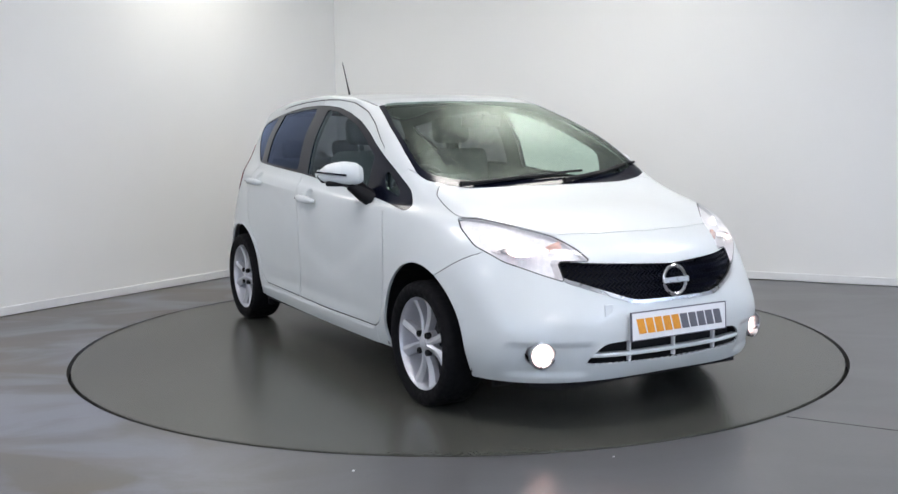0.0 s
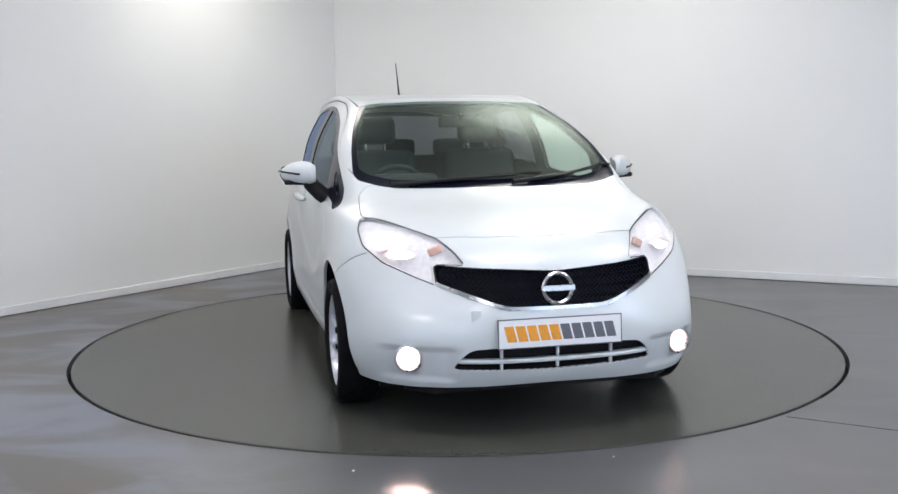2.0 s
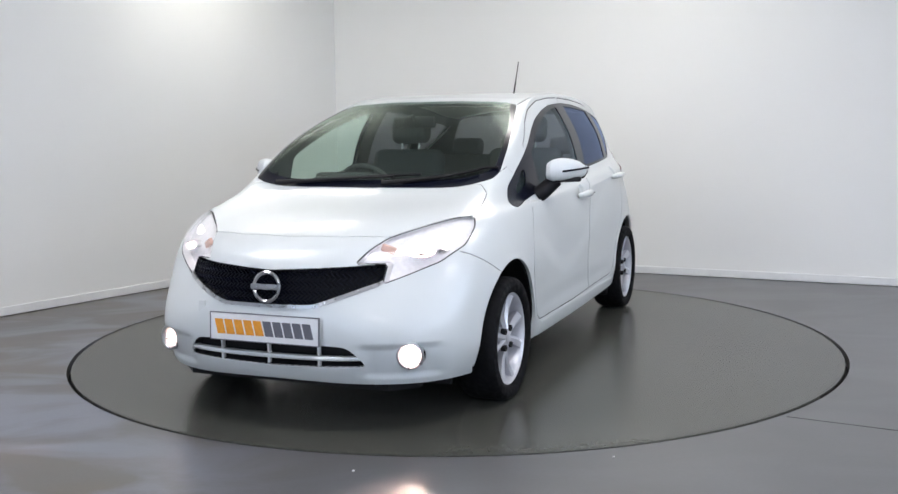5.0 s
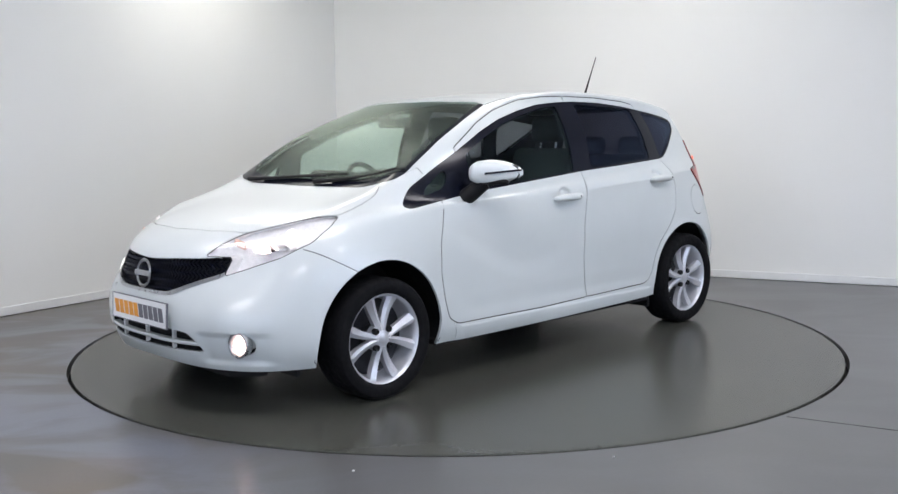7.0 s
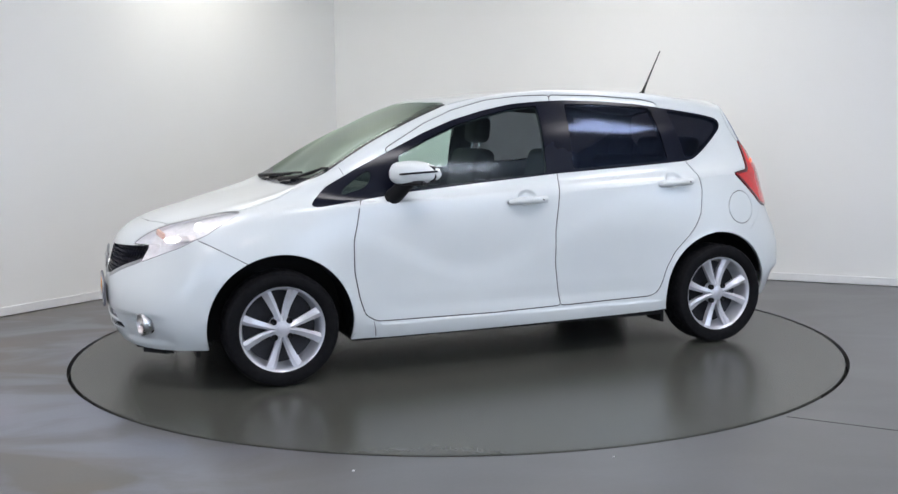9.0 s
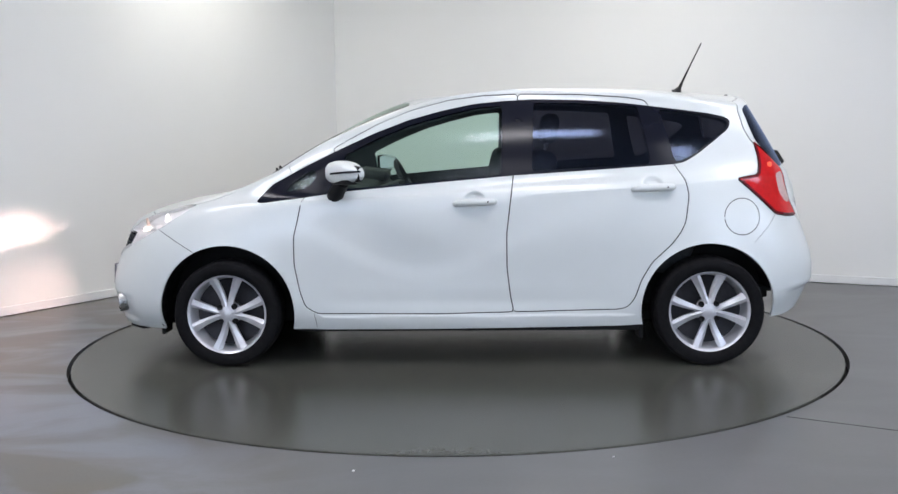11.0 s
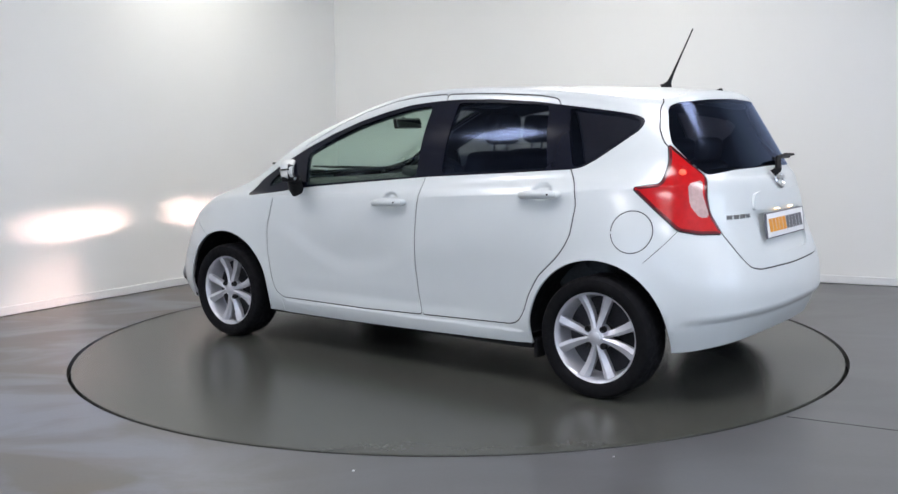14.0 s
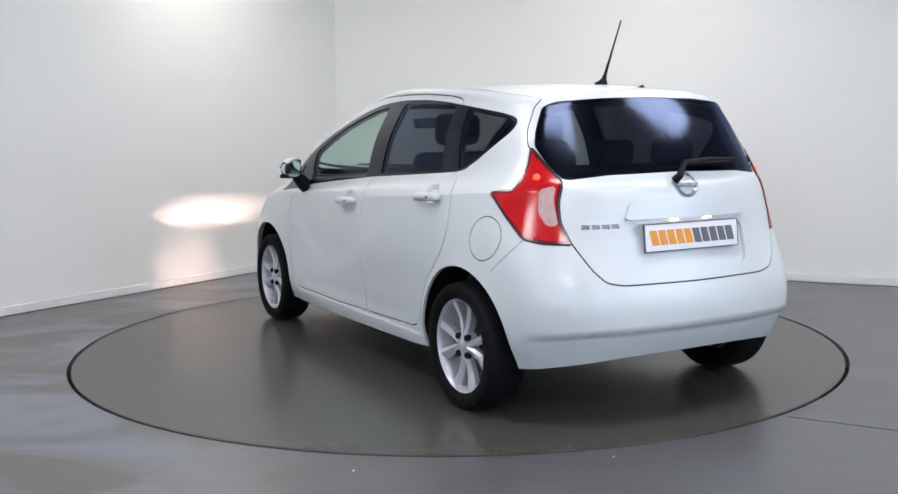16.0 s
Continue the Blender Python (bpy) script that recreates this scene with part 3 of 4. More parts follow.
TAIL_BUMPER = np.vstack([solid("-1.815,.574,.783 -1.741,.668,.787 -1.664,.723,.803 -1.612,.771,.737 -1.535,.808,.66", False, 0), [[9.8, 0], [UE, 0]],
                         aft("0,.608 .392,.612 .471,.627 .522,.682 .574,.783", False)])
HEADLAMP = solid("1.47,.722,.887 1.54,.745,.838 1.645,.742,.774 1.77,.673,.711 1.874,.566,.663 1.948,.483,.631 1.897,.485,.712 1.968,.365,.713 1.905,.397,.762 1.797,.447,.812 1.73,.493,.83 1.61,.59,.865 1.53,.655,.883", turns=1)
SLOT = to_skin(np.stack([.600 + .048 * np.cos(np.linspace(0, 2 * np.pi, 28, endpoint=False)), .748 + .016 * np.sin(np.linspace(0, 2 * np.pi, 28, endpoint=False))], 1), [1, 2], (0, 3.5))
GRILLE = fore("0,.687 .18,.697 .357,.705 .483,.713 .488,.645 .419,.62 .255,.56 .204,.547 0,.545", False)
GRILLE_V = fore("0,.60 .488,.66 .487,.628 .265,.546 .213,.532 0,.530", False)
LOWGRILLE = fore("0,.388 .27,.382 .366,.376 .408,.342 .44,.289 .18,.283 0,.278", False)
FOG = to_skin(circle(.606, .334, .052, 40), [1, 2], (.5, 3.2))
NOSE_BUMPER = np.vstack([solid("1.906,0,.815 1.876,.25,.815 1.797,.447,.812 1.905,.397,.762 1.968,.365,.713 1.897,.485,.712 1.948,.483,.631 1.874,.566,.663 1.77,.673,.711 1.644,.765,.73 1.476,.837,.638", False, 0), [[4.0, 0], [0, 0]]])
BONNET = above("1.906,0 1.876,.25 1.797,.447 1.73,.493 1.603,.6 1.47,.712 1.405,.712 1.30,.70 1.216,.688 1.145,.63 1.153,.5 1.165,.3 1.172,0", False)
SCREEN_EDGE = above(".402,0 .375,.367 .30,.54 .62,.624 .85,.668 1.03,.688 1.10,.67 1.14,.60 1.150,.5 1.160,.3 1.167,0", False)
SCREEN_GLASS = above(".385,0 .358,.355 .30,.505 .62,.600 .85,.642 1.0,.655 1.05,.62 1.075,.5 1.09,.3 1.095,0", False)
DITCH = above(".30,.545 .10,.557 -.30,.563 -.90,.563 -1.2,.55 -1.47,.50", False)
PILLAR_SEAM = solid("1.03,.69,1.07 .965,.715,1.10 .945,.733,1.057", False, 0)
SILL_SEAM = solid(".825,.825,.30 .815,.822,.25 .812,.81,.21", False, 0)
WING_SEAM = solid("1.69,.735,.752 1.644,.765,.73 1.476,.837,.638 1.456,.84,.627", False, 0)

# seams: the bands left open between panels
SEAMS = [strip(p, w, c) for p, w, c in ((FRONT_DOOR, .0065, True), (REAR_DOOR, .0065, True), (FUEL, .005, True), (HEADLAMP, .006, True), (TAIL, .007, True),
         (LID, .007, False), (BONNET, .0045, False), (DITCH, .010, False), (PILLAR_SEAM, .004, False), (SILL_SEAM, .004, False), (WING_SEAM, .004, False),
         (to_skin(dense("-1.664,.723,.803 -1.612,.771,.737 -1.535,.808,.66", False), [0, 1, 2], (0, UE)), .0028, False))]
REGIONS = [("arch", ARCH_F), ("arch", ARCH_R), ("quarter_glass", QUARTER), ("front_glass", FGLASS), ("rear_glass", RGLASS), ("corner_glass", CGLASS), ("window_trim", DLO),
           ("seam", None), ("rear_window", REARGLASS), ("clear_lens", TAILCLEAR), ("tail_core", TAIL_IN), ("tail_lamp", TAIL), ("boot_handle", BOOT_HANDLE), ("recess", PLATE_RECESS), ("tailgate", LID), ("slot", SLOT), ("headlamp", HEADLAMP), ("grille", GRILLE),
           ("grille_trim", GRILLE_V), ("low_grille", LOWGRILLE), ("fog_lamp", FOG), ("windscreen", SCREEN_GLASS), ("screen_edge", SCREEN_EDGE), ("bonnet", BONNET), ("fuel_flap", FUEL),
           ("front_door", FRONT_DOOR), ("rear_door", REAR_DOOR), ("front_bumper", NOSE_BUMPER), ("rear_bumper", TAIL_BUMPER)]

pts, edges = [], []


def add_line(line, closed):
    keep = [line[0]]
    for q in line[1:]:
        if abs(q - keep[-1]).max() > 1e-3:
            keep.append(q)
    if closed and len(keep) > 2 and abs(keep[0] - keep[-1]).max() < 1e-3:
        keep.pop()
    k = len(pts)
    pts.extend(Vector((float(a), float(b))) for a, b in keep)
    edges.extend((k + i, k + i + 1) for i in range(len(keep) - 1))
    if closed:
        edges.append((k + len(keep) - 1, k))


for u in np.linspace(0, UE, 140):
    for v in np.linspace(0, VTOP, 124):
        pts.append(Vector((float(u), float(v))))
add_line(np.array([[0, 0], [UE, 0], [UE, VTOP], [0, VTOP]], float), True)
for _, poly in REGIONS:
    if poly is not None:
        add_line(poly, True)
for hx, hz in HANDLES:
    for scale in (1.0, .8, .6):
        add_line(to_skin(circle(0, 0, scale, 32) * [.060, .050] + [hx, hz + .014], [0, 2], (1.8, 11.8)), True)
for a, b in SEAMS:
    add_line(a, False)
    add_line(b, False)
cv, _, cf, _, _, _ = delaunay_2d_cdt(pts, edges, [], 0, 1e-4)
CUV = np.clip(np.array([(p.x, p.y) for p in cv]), 0, [UE, VTOP])
TRI = np.array([f if len(f) == 3 else f[:3] for f in cf])
CP, CN = skin(CUV[:, 0], CUV[:, 1]), skin_normal(CUV[:, 0], CUV[:, 1])
MID = np.abs(CP[:, 1]) < 1e-4
CP[MID, 1] = 0
centre = CUV[TRI].mean(1)
area = np.cross(CUV[TRI[:, 1]] - CUV[TRI[:, 0]], CUV[TRI[:, 2]] - CUV[TRI[:, 0]])
TRI = np.where((area > 0)[:, None], TRI, TRI[:, ::-1])
KIND = np.array(["body"] * len(TRI), dtype=object)
free = np.abs(area) > 1e-12
for name, poly in REGIONS:
    if poly is None:
        hit = np.zeros(len(TRI), bool)
        for a, b in SEAMS:
            for i in range(len(a) - 1):
                quad = np.array([a[i], a[i + 1], b[i + 1], b[i]])
                lo, hi = quad.min(0), quad.max(0)
                near = np.flatnonzero(((centre >= lo) & (centre <= hi)).all(1))
                if len(near):
                    hit[near] |= inside(centre[near], quad)
    else:
        hit = inside(centre, poly)
    hit &= free
    KIND[hit] = name
    free &= ~hit
KIND[np.abs(area) <= 1e-12] = "none"


def panel(kinds, mat, halves="both", sink=0.0, lip=.012, name="panel", extra=None, back=0.0):
    """A mesh of the skin's faces of some kinds: one half or both joined, sunk inwards, with a turned-in edge."""
    pick = np.isin(KIND, kinds)
    if extra is not None:
        pick &= extra
    tri = TRI[pick]
    used, inv = np.unique(tri, return_inverse=True)
    tri = inv.reshape(-1, 3)
    p, n, mid = CP[used] - CN[used] * sink - np.array([back, 0, 0]), CN[used].copy(), MID[used]
    count = collections.Counter()
    for t in tri:
        for i in range(3):
            count[tuple(sorted((t[i], t[(i + 1) % 3])))] += 1
    verts, norms, faces = list(p), list(n), [tuple(t) for t in tri]
    if lip:
        rim = [(t[i], t[(i + 1) % 3]) for t in tri for i in range(3) if count[tuple(sorted((t[i], t[(i + 1) % 3])))] == 1 and not (mid[t[i]] and mid[t[(i + 1) % 3]])]
        made = {}
        for a, b in rim:
            e = p[b] - p[a]
            out = np.cross(e, n[a])
            out /= np.linalg.norm(out) + 1e-9
            for k in (a, b):
                made.setdefault(k, []).append(out)
        index = {}
        for k, outs in made.items():
            o = np.mean(outs, 0)
            o /= np.linalg.norm(o) + 1e-9
            index[k] = len(verts)
            verts += [p[k], p[k] + np.array([back, 0, 0]) if back else p[k] - n[k] * lip]
            norms += [o if lip > 0 else -o] * 2
        for a, b in rim:
            quad = (index[b], index[a], index[a] + 1, index[b] + 1)
            faces.append(quad)
    verts, norms = np.array(verts), np.array(norms)
    if halves == "right":
        return mesh_from(name, verts * FLIP, [f[::-1] for f in faces], mat, True, norms * FLIP)
    if halves == "left":
        return mesh_from(name, verts, faces, mat, True, norms)
    same = np.abs(verts[:, 1]) < 1e-6
    other = np.where(same, np.arange(len(verts)), len(verts) + np.cumsum(~same) - 1)
    norms[same, 1] = 0
    v2 = np.vstack([verts, verts[~same] * FLIP])
    n2 = np.vstack([norms, norms[~same] * FLIP])
    f2 = faces + [tuple(int(other[i]) for i in f[::-1]) for f in faces]
    return mesh_from(name, v2, f2, mat, True, n2)


# ---- the car ----
car = tagged(new("car"), "white five-door hatchback with its headlamps lit, on the turntable", "car")


def on_skin(x, z, lift=0.0, u_range=(1.8, 11.8)):
    uv = to_skin(np.array([[x, z]]), [0, 2], u_range)
    return Vector(skin(uv[:, 0], uv[:, 1])[0] + lift * skin_normal(uv[:, 0], uv[:, 1])[0])


part("body", panel(["body"], PAINT, name="body", lip=.014), None, car, "white pearl painted shell with roof, wings and sills")
part("seal", panel(["seam"], SEAL, sink=.004, lip=0, name="seal"), None, car, "dark seams between the panels")
part("bonnet", panel(["bonnet"], PAINT, name="bonnet"), None, car)
part("front_bumper", panel(["front_bumper"], PAINT, name="front_bumper"), None, car)
part("rear_bumper", panel(["rear_bumper"], PAINT, name="rear_bumper"), None, car)
tailgate = part("tailgate", panel(["tailgate"], PAINT, name="tailgate"), None, car)
part("plate_recess", panel(["recess"], PAINT, sink=.016, lip=-.0145, name="plate_recess"), None, tailgate)
part("rear_window", panel(["rear_window"], PRIVACY, sink=.003, lip=.010, name="rear_window"), None, tailgate, "dark tinted rear window")
part("windscreen", panel(["windscreen"], SCREEN, sink=.003, lip=.006, name="windscreen"), None, car, "faintly green windscreen")
part("windscreen_surround", panel(["screen_edge"], GLOSSBLACK, sink=.002, lip=.02, name="windscreen_surround"), None, car, "black windscreen border and cowl")
part("grille_trim", panel(["grille_trim"], CHROME, sink=-.004, lip=.012, name="grille_trim"), None, car, "chrome strip under the grille")
for half in ("left", "right"):
    for kind, glass in (("front_door", "front_glass"), ("rear_door", "rear_glass")):
        door = part(kind, panel([kind], PAINT, half, name=kind), None, car)
        part("door_window", panel([glass], SIDEGLASS if kind == "front_door" else PRIVACY, half, .006, .004, name="door_window"), None, door, "clear side window" if kind == "front_door" else "dark tinted side window")
    part("window_trim", panel(["window_trim"], GLOSSBLACK, half, .002, .014, name="window_trim"), None, car, "gloss black window surround and pillars")
    part("quarter_window", panel(["quarter_glass"], SIDEGLASS, half, .005, .004, name="quarter_window"), None, car)
    part("corner_window", panel(["corner_glass"], PRIVACY, half, .004, .004, name="corner_window"), None, car, "dark tinted rear corner window")
    tl = part("tail_lamp", panel(["tail_lamp"], REDDARK, half, -.006, .03, name="tail_lamp"), None, car, "red boomerang-shaped tail lamp")
    part("red_lens", panel(["tail_core"], RED, half, -.0065, .01, name="red_lens"), None, tl, "bright red lens")
    part("reversing_lens", panel(["clear_lens"], PINK, half, -.007, .02, name="reversing_lens"), None, tl, "clear pinkish lens")
    s = 1 if half == "left" else -1
    fl = part("fuel_flap" if s > 0 else "side_disc", panel(["fuel_flap"], PAINT, half, name="fuel_flap"), None, car)
    hl = part("headlamp", panel(["headlamp", "slot"], LAMPGLASS, half, 0, 0, name="headlamp"), None, car, "lit headlamp behind a clear cover")
    hl.visible_shadow = False
    part("reflector", panel(["headlamp"], SILVER, half, .004, -.04, name="reflector", back=.055), None, hl, "silver lamp housing")
    # the dipped beam: a bulb deep in a flat bowl that opens through the housing
    x0 = float(skin(SLOT[:, 0], SLOT[:, 1])[:, 0].min()) - .055
    flat_m = pose(x0, s * .600, .748, 0, 8, 0) @ Matrix.Diagonal((1, .056, .012, 1))
    bowl = lathe([(0, -.15), (.8, -.15), (1.0, -.05), (1.0, .010), (1.45, .014), (1.5, -.02)], 28, "x")
    bmesh.ops.transform(bowl, matrix=flat_m, verts=bowl.verts)
    part("bowl", bowl, BOWL, hl, smooth=True)
    bulb = lathe([(0, -.100), (.56, -.102), (.60, -.106), (0, -.108)], 20, "x")
    bmesh.ops.transform(bulb, matrix=flat_m, verts=bulb.verts)
    part("bulb", bulb, BULB, hl, "glowing bulb", True)
    # added emissive discs imitate the bulb's light on the reflector; no bulbs themselves
    for bx, by, bz, r in ((1.700, .640, .795, .038), (1.795, .545, .735, .034), (1.865, .500, .685, .026)):
        part("glow_disc", lathe([(0, .012), (r * .6, .010), (r, 0), (r * .7, -.008), (0, -.008)], 20, "x"), REFLECTOR_GLOW, hl, "added glowing disc for the reflector's lit look", True, pose(bx - .034, s * (by - .012), bz - .004, 0, 0, s * 30))
    part("indicator", box(.016, .066, .034, .008, pose(1.838, s * .462, .764, s * -22, 0, s * 28), segments=3), AMBER, hl, "pale amber indicator", True)
    fog = new("fog_lamp")
    fog.parent = car
    fog.matrix_basis = pose(1.952, s * .606, .334, 0, 0, s * 14)
    part("ring", lathe([(.050, -.03), (.061, .006), (.058, .016), (.050, .018), (.045, .010), (.043, -.02)], 36, "x"), CHROME, fog, smooth=True)
    part("bowl", lathe([(0, -.20), (.034, -.20), (.041, -.10), (.0445, -.004), (.047, -.10), (.047, -.20)], 32, "x"), SILVER, fog, smooth=True, m=pose(0, 0, 0, 0, 12, 0))
    part("bulb", lathe([(0, -.184), (.020, -.186), (.023, -.190), (0, -.192)], 24, "x"), FOGBULB, fog, "glowing bulb", True, pose(0, 0, 0, 0, 12, 0))
    lens = part("lens", lathe([(0, .012), (.02, .011), (.036, .008), (.045, .003)], 32, "x"), LAMPGLASS, fog, smooth=True)
    lens.visible_shadow = False
    tb_uv = to_skin(np.array([[-1.640, .632, 1.055]]), [0, 1, 2], (0, UE))
    tb, tn = skin(tb_uv[:, 0], tb_uv[:, 1])[0], skin_normal(tb_uv[:, 0], tb_uv[:, 1])[0]
    tb = tb + tn * .0075
    part("tail_bulb", lathe([(0, .006), (.010, .005), (.017, .001), (.017, -.004), (0, -.004)], 18, "x"), REDGLOW, tl, "glowing tail bulb", True, pose(tb[0], s * tb[1], tb[2], 0, 0, s * math.degrees(math.atan2(tn[1], tn[0]))))

# grille: a dark backing behind a net of slanting bars
part("grille", panel(["grille"], BLACK, sink=.045, lip=-.041, name="grille"), None, car, "black grille with a fine mesh")
low = part("lower_grille", panel(["low_grille"], BLACK, sink=.05, lip=-.045, name="lower_grille"), None, car, "black lower intake with pale slats")


NY, NZ = np.linspace(0, .50, 26), np.linspace(.26, .74, 25)
TABLE_UV = to_skin(np.array([(y, z) for y in NY for z in NZ]), [1, 2], (0, 3.0))
NOSE = skin(TABLE_UV[:, 0], TABLE_UV[:, 1])[:, 0].reshape(26, 25)


def front_x(y, z):
    """How far ahead the nose reaches at a place of the front."""
    fy, fz = min(abs(y) / .02, 24.999), min(max((z - .26) / .02, 0), 23.999)
    i, j = int(fy), int(fz)
    a, b = fy - i, fz - j
    return float((1 - a) * ((1 - b) * NOSE[i, j] + b * NOSE[i, j + 1]) + a * ((1 - b) * NOSE[i + 1, j] + b * NOSE[i + 1, j + 1]))


net = bmesh.new()
for row in range(9):
    z = .556 + row * .019
    half_width = np.interp(z, [.545, .56, .62, .645, .70, .713], [.19, .25, .415, .480, .478, .38])
    n = int(half_width / .0215)
    for k in range(-n, n + 1):
        y = (k + (.5 if row % 2 else 0)) * .0215
        if abs(y) > half_width - .008 or z > np.interp(abs(y), [0, .18, .357, .483], [.680, .690, .698, .706]):
            continue
        x = front_x(y, z) - .017
        slope = math.degrees(math.atan2(front_x(abs(y) + .01, z) - front_x(abs(y), z), .01)) * (1 if y > 0 else -1)
        box(.012, .0265, .0042, 0, pose(x, y, z, 38 if (row % 2) else -38, 0, -slope), net)
part("grille_mesh", net, GLOSSBLACK, car, "gloss black slanting mesh bars")


def front_bar(z, span, depth, height, sink, bend=0.0):
    bm = bmesh.new()
    ys = np.linspace(-span, span, 25)
    rings = []
    for y in ys:
        zz = z + bend * (abs(y) / span) ** 2
        x = front_x(y, zz) - sink
        rings.append([bm.verts.new((x + a, y, zz + b)) for a, b in ((0, -height / 2), (.004, 0), (0, height / 2), (-depth, height / 2), (-depth, -height / 2))])
    for a, c in zip(rings, rings[1:]):
        for k in range(5):
            bm.faces.new((a[k], a[(k + 1) % 5], c[(k + 1) % 5], c[k]))
    bm.faces.new(rings[0][::-1])
    bm.faces.new(rings[-1])
    return bm


part("tow_cover", box(.004, .040, .048, .0015, pose(front_x(.345, .514) + .001, -.345, .514, 0, -6, -8)), PAINT, car)
part("slat", front_bar(.322, .415, .03, .017, .006, .004), PAINT, low, "pale horizontal slat", True)
for y in (-.24, 0, .24):
    x = front_x(y, .33)
    part("upright", box(.02, .010, .088, .002, pose(x - .022, y, .332)), FRAME, low)

# badges: plain ring and bar
for x, z, tilt, turn in ((2.086, .617, -8, 0), (-1.868, 1.020, -20, 180)):
    r = .062 if turn == 0 else .05
    badge = part("badge", lathe([(r - .008, 0), (r, .006), (r + .008, 0), (r, -.004)], 40, "x", True), CHROME, car, "chrome ring badge", True, pose(x, 0, z, 0, tilt, turn))
    part("badge_bar", box(.010, r * 2.35, r * .40, .003, pose(.006, 0, 0)), CHROME, badge)


def plate(x, z, turn, tilt):
    """A dealer's plate: white, with a row of orange and of grey blocks where the lettering is."""
    p = part("number_plate", box(.010, .532, .116, .004), PLATE, car, "white plate with orange and grey blocks", m=pose(x, 0, z, 0, tilt, turn))
    part("plate_edge", lathe_frame(.534, .118, .004), GREY, p)
    for k in range(10):
        y = .262 - .046 - k * .0480
        wide = .040
        bm = slab([(-wide / 2 - .008, -.032), (wide / 2 - .008, -.032), (wide / 2 + .008, .032), (-wide / 2 + .008, .032)], .0052, .0064, "x")
        bmesh.ops.scale(bm, vec=(1, -1, 1), verts=bm.verts)
        part("block", bm, ORANGE if k < 5 else GREY, p, m=pose(0, -y, 0))
    return p


def lathe_frame(w, h, t):
    bm = bmesh.new()
    for y, z, a, b in ((0, h / 2, w + t, t), (0, -h / 2, w + t, t), (w / 2, 0, t, h - t), (-w / 2, 0, t, h - t)):
        box(.012, a, b, .0015, pose(0, y, z), bm)
    return bm


plate(2.118, .442, 0, -3)
plate(-1.906, .800, 180, -6)
part("boot_handle", panel(["boot_handle"], PAINT, sink=-.014, lip=.03, name="boot_handle"), None, tailgate)
for y in (.095, -.095):
    part("plate_lamp", box(.012, .040, .006, .002, pose(-1.898, y, .874)), PLATEBULB, tailgate, "warm plate lamp")
lettering = new("model_badge")
lettering.parent = tailgate
for k in range(4):
    y = .515 - k * .043
    uv = to_skin(np.array([[y, .857]]), [1, 2], (9.9, UE))
    q, nn = skin(uv[:, 0], uv[:, 1])[0], skin_normal(uv[:, 0], uv[:, 1])[0]
    part("bar", box(.004, .033, .020, .001), CHROME, lettering, m=pose(*(q + nn * .002), 0, 0, math.degrees(math.atan2(nn[1], nn[0]))))


# ---- wheels ----
def rim_mesh():
    """A silver wheel with eight twisted spokes in four pairs."""
    bm = lathe([(.200, .004), (.203, .020), (.209, .031), (.216, .036), (.219, .031), (.216, .02), (.210, .004)], 72, "y")
    join(bm, lathe([(0, .022), (.03, .022), (.050, .014), (.066, .004), (.066, -.03), (0, -.03)], 32, "y"))
    for q in range(4):
        for sgn in (-1, 1):
            a = radians(88 + q * 90 + sgn * 20)
            base = radians(88 + q * 90 + sgn * 14)
            rows = []
            for f in np.linspace(0, 1, 7):
                r = .040 + (.204 - .040) * f
                ang = base + (a - base) * f
                half = .0140 + .0120 * f ** 1.2
                depth = .020 + .006 * f - .012 * math.sin(f * math.pi)
                c, s_ = math.cos(ang), math.sin(ang)
                ring = []
                for w, h in ((-half, depth - .008 - .006 * f), (-half * .25 * sgn, depth + .003), (half, depth - .004 + .002 * f), (half * .8, depth - .040), (-half * .8, depth - .040)):
                    ring.append(bm.verts.new((r * c - w * s_, h, r * s_ + w * c)))
                rows.append(ring)
            for g, h in zip(rows, rows[1:]):
                for k in range(5):
                    bm.faces.new((g[k], g[(k + 1) % 5], h[(k + 1) % 5], h[k]))
            bm.faces.new(rows[0][::-1])
            bm.faces.new(rows[-1])
    return finish(bm, "rim", ALLOY, True)


def tyre_mesh():
    prof = [(.210, -.115), (.252, -.122), (.275, -.117), (.287, -.100), (.2915, -.078), (.2915, .045), (.287, .066), (.277, .079), (.258, .084), (.232, .080), (.217, .066), (.210, .045)]
    bm = lathe(prof, 96, "y")
    return finish(bm, "tyre", RUBBER, True)


def reach(x):
    """How far out an arch's liner comes, just inside the body."""
    return float(np.interp(x, [-1.7, -1.5, -1.3, 1.3, 1.5, 1.7], [.735, .785, .812, .815, .805, .78]))


